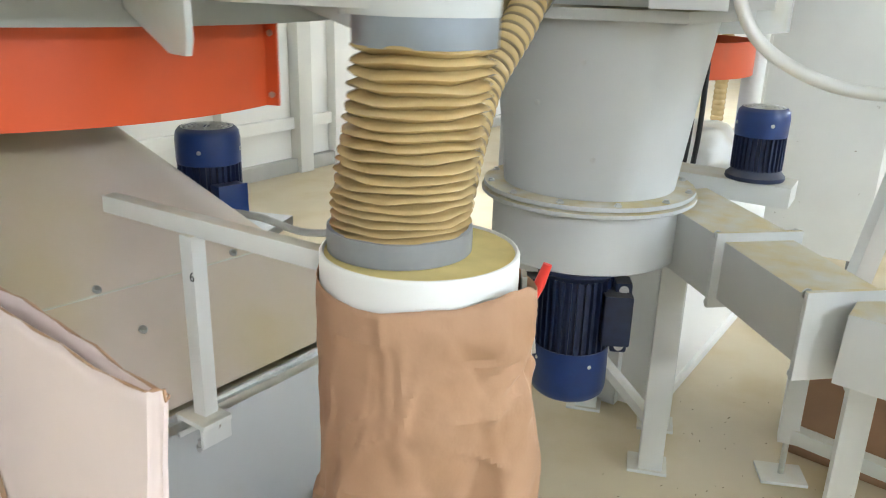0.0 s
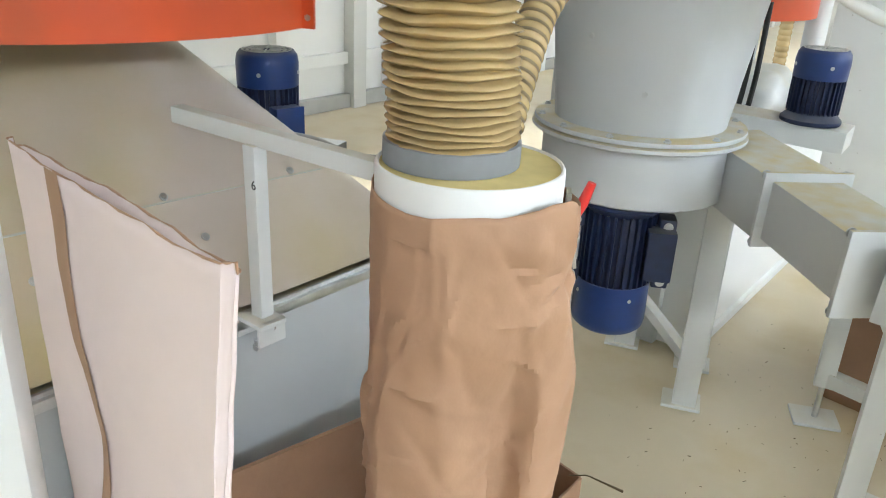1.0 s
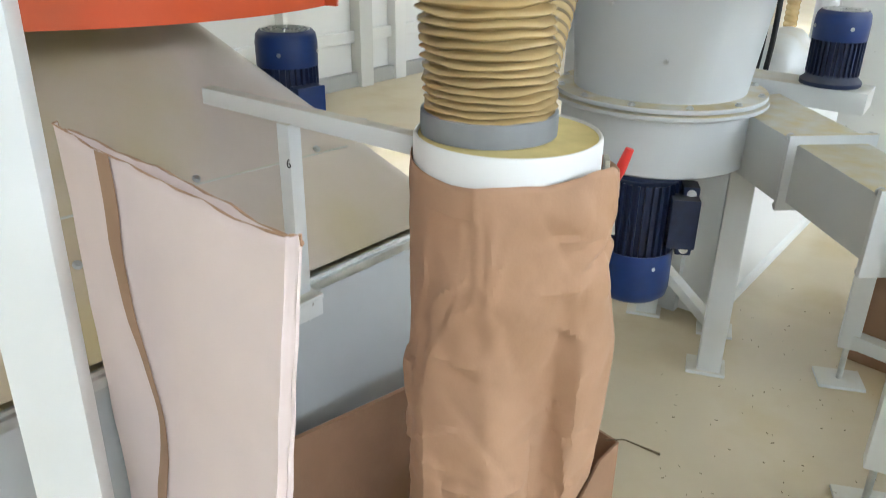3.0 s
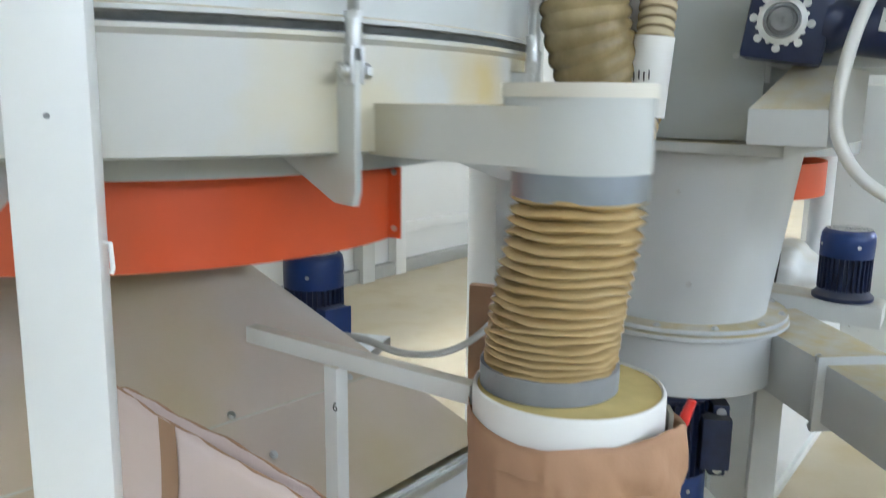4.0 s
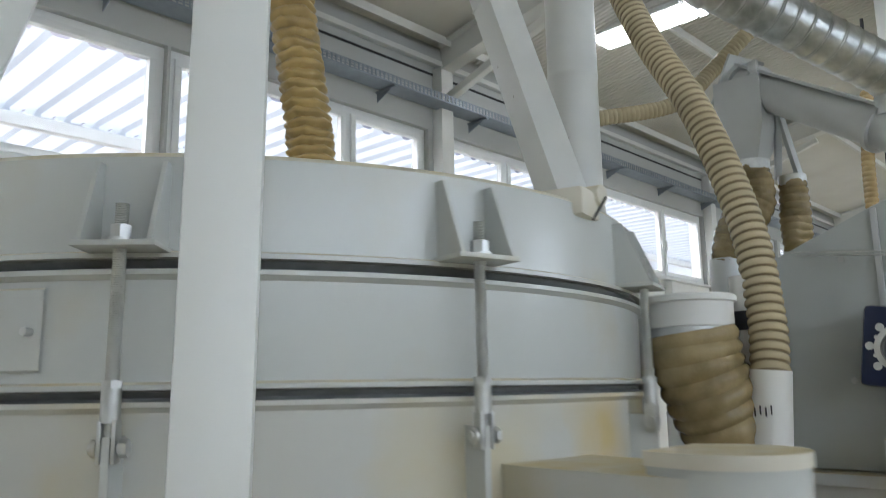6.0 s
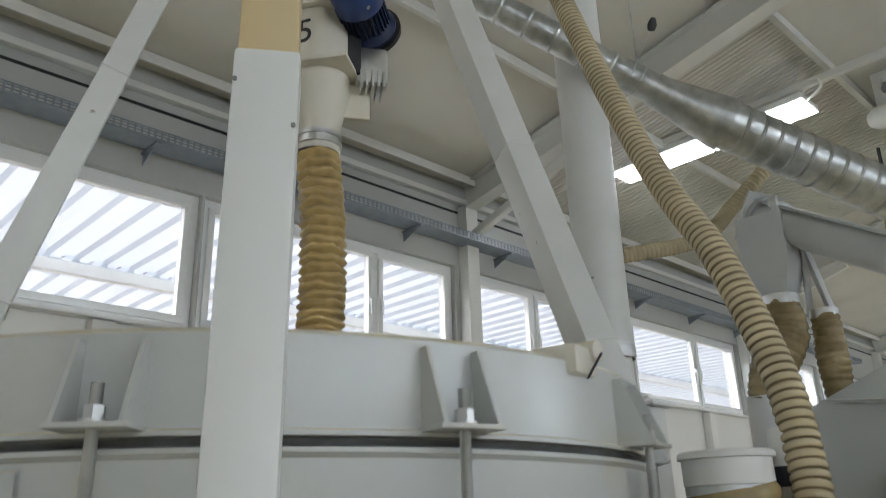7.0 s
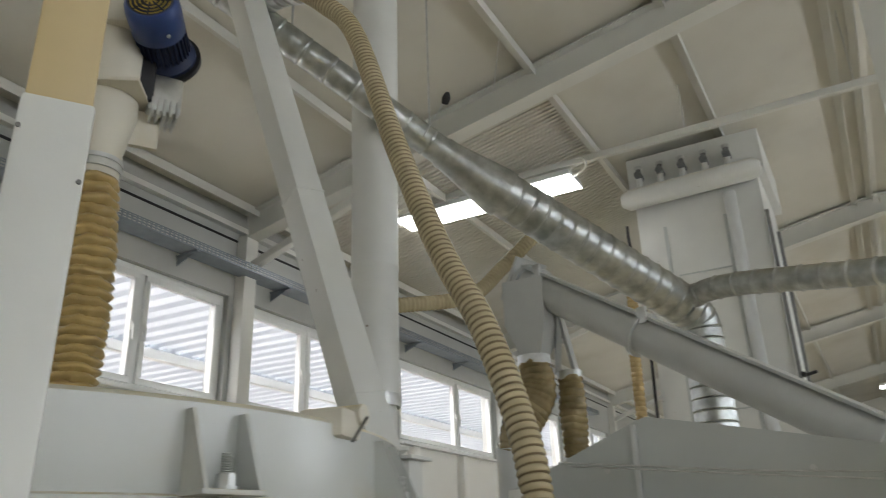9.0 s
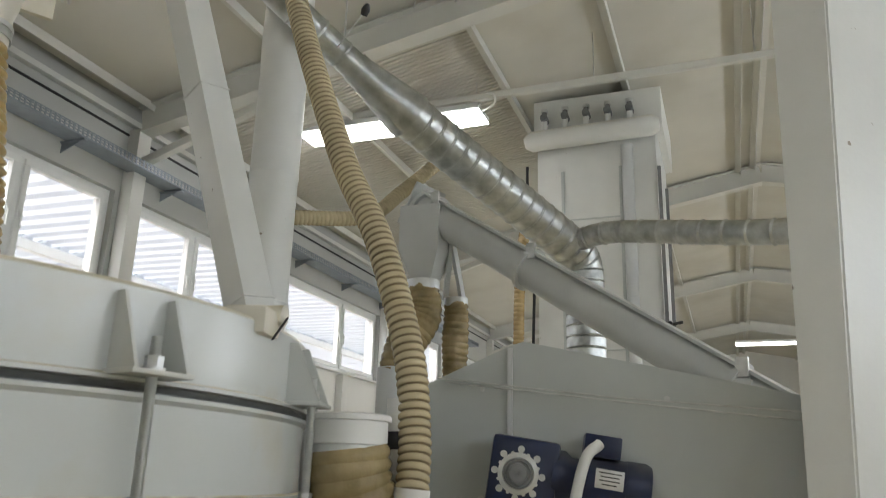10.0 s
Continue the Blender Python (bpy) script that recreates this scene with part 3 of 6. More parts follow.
part("seam", lathe(B(), [(0.95, 1.688), (0.997, 1.688), (1.001, 1.692), (0.985, 1.698), (0.998, 1.706), (0.998, 1.714), (0.95, 1.714)], 144, (SX, SY, 0)), M_GASKET, sifter, "dark grey rubber gasket")
part("seam", lathe(B(), [(0.95, 1.869), (0.997, 1.869), (1.001, 1.873), (0.985, 1.879), (0.998, 1.887), (0.998, 1.895), (0.95, 1.895)], 144, (SX, SY, 0)), M_GASKET, sifter, "dark grey rubber gasket")
part("underside", lathe(B(), [(0.985, 1.520), (0.97, 1.506), (0.80, 1.506), (0.80, 1.46), (0.0001, 1.46)], 96, (SX, SY, 0)), M_GREY, sifter)
part("access_door", lathe(B(), [(1.003, 1.735), (1.006, 1.738), (1.006, 1.848), (1.003, 1.851)], 12, (SX, SY, 0), -62, -52), M_WHITE, sifter)
part("door_knob", rod(B(), ring_at(-53.0, 1.004, 1.79), ring_at(-53.0, 1.022, 1.79), 0.006, 10), M_ZINC, sifter)


def clamp(deg):
    """Tension rod that holds the rings together, with its bracket and lug."""
    a = radians(deg)
    rot = turn(deg)

    def p(r, t, z):
        return Vector((SX, SY, 0)) + rot @ Vector((r, t, z))

    bm = B()
    for s in (-1, 1):
        plate(bm, [p(0.995, s * 0.049, 1.897), p(1.075, s * 0.049, 1.897), p(1.070, s * 0.049, 1.910), p(1.018, s * 0.049, 2.026), p(0.995, s * 0.049, 2.026)], 0.007)
    box(bm, p(1.035, 0, 1.900), (0.085, 0.118, 0.008), rot, 0.002)
    bracket = part("clamp_bracket", bm, M_WHITE, sifter)
    bm = B()
    z = 1.64
    prof = []
    while z < 1.958:
        prof += [(0.0085, z), (0.0097, z + 0.0012)]
        z += 0.0024
    lathe(bm, prof + [(0.0001, 1.96)], 12, p(1.045, 0, 0))
    rod_ob = part("tension_rod", bm, M_ZINC, sifter, "zinc threaded rod")
    bm = B()
    rod(bm, p(1.045, 0, 1.905), p(1.045, 0, 1.910), 0.020, 18)
    rod(bm, p(1.045, 0, 1.910), p(1.045, 0, 1.928), 0.0155, 6)
    part("nut", bm, M_ZINC, rod_ob)
    bm = B()
    rod(bm, p(1.045, 0, 1.668), p(1.045, 0, 1.714), 0.0135, 16)
    rod(bm, p(1.045, 0, 1.712), p(1.045, 0, 1.722), 0.015, 6)
    for s in (-1, 1):
        box(bm, p(1.045, s * 0.010, 1.644), (0.024, 0.006, 0.055), rot, 0.002)
    part("clevis", bm, M_ZINC, rod_ob)
    bm = B()
    rod(bm, p(1.045, -0.026, 1.636), p(1.045, 0.026, 1.636), 0.0065, 12)
    rod(bm, p(1.045, 0.016, 1.636), p(1.045, 0.027, 1.636), 0.0125, 6)
    rod(bm, p(1.045, -0.022, 1.636), p(1.045, -0.015, 1.636), 0.0115, 12)
    part("pin", bm, M_ZINC, rod_ob)
    bm = B()
    plate(bm, [p(0.995, 0, 1.65), p(1.055, 0, 1.65), p(1.055, 0, 1.455), p(1.045, 0, 1.432), p(0.995, 0, 1.432)], 0.011)
    plate(bm, [p(0.996, 0, 1.508), p(0.996, 0, 1.432), p(0.985, 0, 1.432), p(0.80, 0, 1.49), p(0.80, 0, 1.508)], 0.011)
    part("lug", bm, M_WHITE, sifter)


for k in range(12):
    clamp(-45 + 30 * k)

# Orange drum under the sieve, open on one side.
part("orange_drum", lathe(B(), [(0.690, 1.288), (0.695, 1.285), (0.695, 1.455), (0.690, 1.458), (0.687, 1.458), (0.687, 1.288), (0.690, 1.288)], 90, (SX, SY, 0), -215, 17), M_ORANGE, sifter, "orange painted steel drum")
bm = B()
plate(bm, [ring_at(17, 0.687, 1.285), ring_at(17, 0.725, 1.285), ring_at(17, 0.725, 1.455), ring_at(17, 0.687, 1.455)], 0.008)
flange = part("drum_flange", bm, M_ORANGE, sifter)
bolts([(ring_at(17, 0.71, z), (math.sin(radians(17)), -math.cos(radians(17)), 0)) for z in (1.308, 1.435)], 0.007, 0.008, M_ZINC, flange)
part("drum_floor", lathe(B(), [(0.0001, 1.29), (0.45, 1.29), (0.45, 1.46)], 48, (SX, SY, 0)), M_GREY, sifter)

# Discharge spout with its rounded lidded end.
SP = Vector((-0.632, 0.932, 0))
bm = B()
prism(bm, [(-1.0, 0.862), (-0.92, 0.842), (-0.72, 0.827), (-0.64, 0.827), (-0.64, 1.03), (-1.0, 1.10)], 1.506, 1.588)
spout = part("discharge_spout", bm, M_WHITELOW, sifter, "white spout with yellow flour dust on top")
bm = B()
out_pts = [(SP.x + 0.106 * math.cos(radians(a)), SP.y + 0.106 * math.sin(radians(a))) for a in range(-110, 121, 8)] + [(SP.x - 0.085, SP.y + 0.075), (SP.x - 0.085, SP.y - 0.085)]
prism(bm, out_pts, 1.498, 1.604)
part("spout_box", bm, M_WHITE, spout)
bm = B()
lid_pts = [(SP.x + (x - SP.x) * 1.035, SP.y + (y - SP.y) * 1.035) for x, y in out_pts]
prism(bm, lid_pts, 1.600, 1.619)
part("spout_lid", bm, M_CREAM, spout, "cream lid with yellow flour on top")
part("clamp_band", lathe(B(), [(0.098, 1.458), (0.104, 1.459), (0.1045, 1.478), (0.104, 1.498), (0.098, 1.499)], 48, SP), M_TRAY, spout, "galvanised hose clamp band")

# Hanger bracket with a dark rod under the rim.
bm = B()
hp = ring_at(-56, 0.985, 0)
lathe(bm, [(0.05, 1.515), (0.045, 1.50), (0.022, 1.40), (0.022, 1.392), (0.0001, 1.392)], 4, hp, 10, 370)
part("hanger_cone", bm, M_CREAM, sifter)
bm = B()
rod(bm, hp + Vector((0, 0, 1.385)), hp + Vector((0, 0, 1.394)), 0.034, 20)
rod(bm, hp + Vector((0, 0, 1.352)), hp + Vector((0, 0, 1.386)), 0.022, 20)
part("hanger_collar", bm, M_CREAM, sifter)
part("hanger_rod", rod(B(), hp + Vector((0, 0, 0.80)), hp + Vector((0, 0, 1.353)), 0.015, 14), M_BLACK, sifter, "dark steel rod")

# the sieve stack is a little taller than its parts above the lowest rim
for ob in sifter.children_recursive:
    ob.data.transform(Matrix.Translation((0, 0, 0.235)) @ Matrix.Diagonal((1, 1, 1.055, 1)) @ Matrix.Translation((0, 0, -0.235)))

# ---- hopper under the sifter ----
RX0, RX1, RY0, RY1, RZ = -2.85, -1.082, 0.02, 1.49, 0.735
hopper = thing("sifter_hopper", (-1.95, 0.7, 0), "grey steel tank with a sloping floury sheet cover", "hopper")
part("tank", prism(B(), [(RX0, RY0), (RX1 - 0.045, RY0), (RX1, RY1), (RX0, RY1)], 0.0, RZ - 0.01), M_STEELGREY, hopper)
bm = B()
rim = [(RX0, RY0), (RX1 - 0.045, RY0), (RX1, RY1), (RX0, RY1)]
for i in range(4):
    a, b = Vector((*rim[i], RZ)), Vector((*rim[(i + 1) % 4], RZ))
    bar(bm, a, b, 0.03, 0.022, 0.003)
    bar(bm, a + Vector((0, 0, 0.012)), b + Vector((0, 0, 0.012)), 0.008, 0.014, 0.001)
part("rim", bm, M_ZINC, hopper, "bare steel rim")
# cover: round above, square below, in flat sheets
bm = B()
N = 40
top_r = 0.22
corners = [Vector((RX1 - 0.04, RY1 - 0.02, RZ + 0.01)), Vector((RX0, RY1 - 0.02, RZ + 0.01)), Vector((RX0, RY0, RZ + 0.01)), Vector((RX1 - 0.08, RY0, RZ + 0.01))]
tops = [bm.verts.new((-1.93 + top_r * math.cos(radians(360 * i / N)), 0.98 + top_r * math.sin(radians(360 * i / N)), 1.225)) for i in range(N)]
cv = [bm.verts.new(c) for c in corners]
for q in range(4):
    for i in range(q * N // 4, (q + 1) * N // 4):
        bm.faces.new((cv[q], tops[(i + 1) % N], tops[i]))
    bm.faces.new((cv[q], cv[(q + 1) % 4], tops[((q + 1) * N // 4) % N]))
cover = part("cover_sheet", bm, M_SKIRT, hopper, "sloping sheet cover dusted with yellow flour", smooth=25)

top_pt = Vector((-1.71, 0.98, 1.225))
nrm = (corners[0] - corners[3]).cross(top_pt - corners[3]).normalized()
if nrm.x < 0:
    nrm = -nrm
e0, e1_ = corners[3].lerp(top_pt, 0.40) + nrm * 0.001, corners[0].lerp(top_pt, 0.36) + nrm * 0.001
part("sheet_seam", bar(B(), e0, e1_, 0.004, 0.003, 0.0, nrm), M_GREY, cover)
bolts([(e0.lerp(e1_, f) - (e0 - top_pt).normalized() * k, nrm) for f, k in ((0.12, 0.02), (0.5, 0.02), (0.88, 0.02), (0.3, -0.16), (0.7, -0.16))], 0.006, 0.004, M_ZINC, cover, 8)

# ---- post of the sifter's frame ----
PX, PY = -0.885, 0.313
post = thing("frame_post", (PX, PY, 0), "white square steel post with scuffed paint", "post")
ROT = turn(-35)
bm = box(B(), (PX, PY, 1.1735), (0.080, 0.082, 2.347), ROT, 0.006)
for v in bm.verts:
    v.co -= Vector((0.022, 0.017, 0)) * (1.0 - v.co.z / 2.347)
part("shaft", bm, M_FRAME, post)
part("upper_shaft", box(B(), (PX - 0.006, PY + 0.004, 3.397), (0.072, 0.076, 2.10), ROT, 0.005), M_TAN, post, "tan upper length of the post")
bm = B()
box(bm, (PX, PY, 0.008), (0.2, 0.2, 0.016), ROT, 0.003)
part("foot_plate", bm, M_FRAME, post)
for z, t in ((2.24, 0.036), (1.58, 0.0), (2.30, -0.037)):
    c = Vector((PX, PY, z)) - Vector((0.022, 0.017, 0)) * (1 - z / 2.347) + ROT @ Vector((0.0405, t, 0))
    part("rivet", rod(B(), c, c + ROT @ Vector((0.003, 0, 0)), 0.003, 8), M_GASKET, post)

bm = B()
c = Vector((PX, PY, 1.43)) - Vector((0.0086, 0.0066, 0)) + ROT @ Vector((0.02, 0.042, 0))
sweep(bm, [c + Vector((0, 0, 0.016)), c + ROT @ Vector((0, 0.007, 0.016)), c + ROT @ Vector((0.0, 0.008, -0.012)), c + ROT @ Vector((0, 0.006, -0.018))], 0.0028, 8)
part("hook", bm, M_PLASTIC, post, "small white cable hook")

# ---- bag holder: rail on the tank rim, round outlet, hose ----
holder = thing("bag_holder", (-1.03, 0.80, 0.735), "white steel bag holder clamped to the tank rim", "bag holder")
bm = B()
bar(bm, (-1.300, 0.873, 1.130), (-0.760, 0.896, 1.126), 0.030, 0.034, 0.003)
part("arm", bm, M_FRAME, holder)
up = part("upright", box(B(), (-1.060, 0.874, 0.932), (0.032, 0.032, 0.364), turn(2), 0.003), M_FRAME, holder)
bm = B()
box(bm, (-1.058, 0.866, 0.755), (0.085, 0.065, 0.01), turn(-2), 0.002)
box(bm, (-1.025, 0.866, 0.735), (0.008, 0.065, 0.05), turn(-2), 0.002)
box(bm, (-1.093, 0.866, 0.735), (0.008, 0.065, 0.05), turn(-2), 0.002)
shoe = part("clamp_shoe", bm, M_FRAME, holder)
bm = B()
for y in (0.848, 0.882):
    rod(bm, (-1.05, y, 0.69), (-1.05, y, 0.715), 0.005, 8)
    rod(bm, (-1.05, y, 0.694), (-1.05, y, 0.702), 0.009, 6)
part("clamp_screw", bm, M_ZINC, shoe)
writing("6", 0.026, Matrix.Translation((-1.046, 0.8565, 1.04)) @ Euler((radians(90), 0, radians(2))).to_matrix().to_4x4(), M_INK, holder)

CY = Vector((-0.615, 0.943, 0))
outlet = part("outlet_cylinder", lathe(B(), [(0.146, 0.97), (0.15, 0.972), (0.15, 1.161), (0.148, 1.165), (0.145, 1.166), (0.14, 1.158)], 72, CY), M_PLASTIC, holder, "white plastic outlet cylinder")
part("outlet_top", lathe(B(), [(0.146, 1.155), (0.145, 1.162), (0.0001, 1.163)], 64, CY), M_SHEET, outlet, "top face yellow with flour")
CO = Vector((-0.643, 0.930, 0))
part("collar", lathe(B(), [(0.100, 1.163), (0.1085, 1.164), (0.109, 1.182), (0.1085, 1.200), (0.103, 1.201)], 56, CO), mat("grey_collar", (0.24, 0.25, 0.26), 0.5, grain=0.1, scale=20), outlet, "grey steel hose collar")
# toggle clamp with a red lever
bm = B()
tc = Vector((-0.49, 1.02, 0))
tdir = (tc - CY).normalized()
tr = math.degrees(math.atan2(tdir.y, tdir.x))
tp = CY + tdir * 0.158
box(bm, (tp.x, tp.y, 1.075), (0.008, 0.035, 0.11), turn(tr), 0.002)
toggle = part("toggle_clamp", bm, M_BRASS, holder, "galvanised toggle clamp")
bm = B()
for z in (1.09, 1.06, 1.02):
    bolt(bm, tp + Vector((0, 0, z)) + tdir * 0.004, tdir, 0.006, 0.01)
tq = tp + tdir * 0.014
bar(bm, tq + Vector((0, 0, 1.075)), tq + Vector((0, 0, 1.0)) + tdir * 0.008, 0.012, 0.006, 0.001, tdir)
rod(bm, tq + Vector((0, 0, 1.0)), tq - tdir * 0.02 + Vector((0, 0, 1.0)), 0.006, 10)
part("linkage", bm, M_ZINC, toggle)
bm = B()
sweep(bm, [tq + Vector((0, 0, 1.085)), tq + tdir * 0.006 + Vector((0.002, 0.002, 1.11)), tq + tdir * 0.012 + Vector((0.006, 0.006, 1.145))], [0.006, 0.009, 0.007], 10)
# Black plug added in place of the shade in the pinched paper's hollow.
part("pinch_hole", rod(B(), tp + Vector((-0.012, -0.018, 1.035)), tp + Vector((0.004, -0.010, 1.035)), 0.007, 10), M_BLACK, toggle)
part("lever", bm, M_RED, toggle, "red plastic lever grip")

# Flexible hose between spout and outlet, in rigid rings.
RINGS = 19


def hose_rings(name, top, low, r, count, label, bulge=0.0, material=M_HOSE, lobes=0.0, relief=1.0):
    """A ribbed hose of loose rings; returns the thing, its rings and each ring's share of the upper end's movement."""
    top, low = Vector(top), Vector(low)
    h = thing(name, low, label, "hose")
    sizes = [0.72 + 0.56 * (k + 0.5) / count for k in range(count)]
    rings = []
    for k in range(count):
        step = (top.z - low.z) * sizes[k] / sum(sizes)
        bm = B()
        cols = []
        n = 56
        prof = [(-0.62, -0.014), (-0.42, -0.006), (-0.22, 0.004), (-0.04, 0.008), (0.14, 0.0065), (0.34, -0.002), (0.62, -0.014)]
        rnd = random.Random(k * 7 + 3)
        ph = [rnd.uniform(0, 6.28) for _ in range(3)]
        for i in range(n):
            a = 2 * math.pi * i / n
            wob = 0.0016 * math.sin(7 * a + ph[0]) + 0.0012 * math.sin(12 * a + ph[1]) + lobes * math.sin(3 * a + ph[2])
            dz = 0.09 * step * math.sin(5 * a + ph[2]) + 0.1 * step * math.sin(2 * a + ph[1])
            cols.append([bm.verts.new(((r + d * relief + wob) * math.cos(a), (r + d * relief + wob) * math.sin(a), u * step + dz)) for u, d in prof])
        for i in range(n):
            u, v = cols[i], cols[(i + 1) % n]
            for j in range(len(prof) - 1):
                bm.faces.new((u[j], v[j], v[j + 1], u[j + 1]))
        ob = new("hose_ring", mesh_of("hose_ring", bm, material, 60))
        ob.parent = h
        f = (sum(sizes[:k]) + sizes[k] / 2) / sum(sizes)
        c = low.lerp(top, f) - low
        rings.append((ob, Vector((c.x + bulge * math.sin(math.pi * f ** 0.7), c.y + bulge * math.sin(math.pi * f ** 0.7), c.z)), f))
        ob.location = rings[-1][1]
    return h, rings


hose, hose_parts = hose_rings("flexible_hose", (SP.x, SP.y, 1.464), (CO.x, CO.y, 1.194), 0.097, RINGS, "thick tan ribbed flexible hose between sifter spout and bag outlet")

# ---- paper bags ----
def paper_bag(name, label, rim_pts, low_pts, z_low, material, seed, rows=46, wrinkle=0.006, crease=0.0, square=1.0, crisp=32, straight=False):
    """A hanging open paper sack: a ring of rim points blends down to a bottom outline, with folds."""
    bag = thing(name, (sum(p[0] for p in low_pts) / len(low_pts), sum(p[1] for p in low_pts) / len(low_pts), z_low), label, "paper bag")
    n = len(rim_pts)
    rnd = random.Random(seed)
    off = Vector((rnd.uniform(0, 50), rnd.uniform(0, 50), 0))
    waves = [(Vector((rnd.gauss(0, 1), rnd.gauss(0, 1), rnd.gauss(0, 1))).normalized(), fr, am) for fr, am in ((7, 1.5), (9, 1.2), (13, 0.8), (19, 0.55), (27, 0.4))]
    bm = B()
    grid = []
    for j in range(rows + 1):
        f = j / rows
        s = min(1.0, f * square)
        s = f if straight else s * s * (3 - 2 * s)
        row = []
        for i in range(n):
            a, b = Vector(rim_pts[i]), Vector((*low_pts[i], z_low))
            p = Vector((a.x + (b.x - a.x) * s, a.y + (b.y - a.y) * s, a.z + (b.z - a.z) * f))
            q = Vector(rim_pts[(i + 1) % n]) - Vector(rim_pts[i - 1])
            nrm = Vector((q.y, -q.x, 0))
            nrm = nrm.normalized() if nrm.length > 1e-6 else Vector((1, 0, 0))
            w = noise.noise(p * 6 + off) * 1.2
            for kd, kf, ka in waves:
                w += ka * abs((p.dot(kd) * kf + noise.noise(p * 4 + off) * 0.5) % 2 - 1)
            w -= crease * math.exp(-((i / n - 0.80 + 0.06 * math.sin(p.z * 9)) / 0.035) ** 2) * math.sin(math.pi * min(1, f * 1.5)) if crease else 0
            fade = min(1.0, 0.25 + f * 5)
            row.append(bm.verts.new(p + nrm * wrinkle * w * fade))
        grid.append(row)
    for j in range(rows):
        for i in range(n):
            k = (i + 1) % n
            bm.faces.new((grid[j][i], grid[j][k], grid[j + 1][k], grid[j + 1][i]))
    bm.faces.new(list(reversed(grid[-1])))
    body = part("bag_body", bm, material, bag, smooth=crisp)
    mod = body.modifiers.new("thickness", "SOLIDIFY")
    mod.thickness, mod.offset = 0.0012, 0
    return bag, body


# The brown sack: flat front with a sharp corner and side gusset, one long soft fold, bunched at the toggle clamp.
EU = Vector((0.76, 0.65, 0)).normalized()
EV = Vector((EU.y, -EU.x, 0))
BAG_TOP, BAG_LOW = 1.122, 0.17
ROUND = [(math.cos(a) * 0.154, math.sin(a) * 0.154) for a in (math.radians(d) for d in (205, 180, 146, 122, 98, 70, 42, 14, -20, -60, -105))]
SACK = [(-0.115, -0.085), (-0.150, -0.035), (-0.152, 0.035), (-0.130, 0.092), (-0.035, 0.118), (0.060, 0.092), (0.122, 0.092), (0.180, 0.025), (0.168, -0.060), (0.075, -0.100), (-0.050, -0.105)]
COLS = 14


def bag_outline(f):
    """Plan outline of the sack at the share f of its height from the rim down."""
    s = min(1.0, max(0.0, f - 0.15) / 0.24)
    s = s * s * (3 - 2 * s)
    pts = []
    for k, ((ru, rv), (su, sv)) in enumerate(zip(ROUND, SACK)):
        u, v = ru + (su - ru) * s, rv + (sv - rv) * s
        deep = math.exp(-((f - 0.52) / 0.30) ** 2)
        if k in (5,):
            v -= 0.012 * deep - 0.010 * max(0, f - 0.72)
            u += 0.030 * (f - 0.4)
        if k == 4:
            u += 0.055 * (f - 0.35)
            v += 0.006 * deep
        if u > 0:
            u *= 1.0 + 0.12 * math.sin(math.pi * min(1, f / 0.7)) - 0.58 * max(0.0, (f - 0.66) / 0.34) ** 1.2
        else:
            u *= 1.0 + 0.03 * math.sin(math.pi * f)
        pts.append((u, v))
    return pts


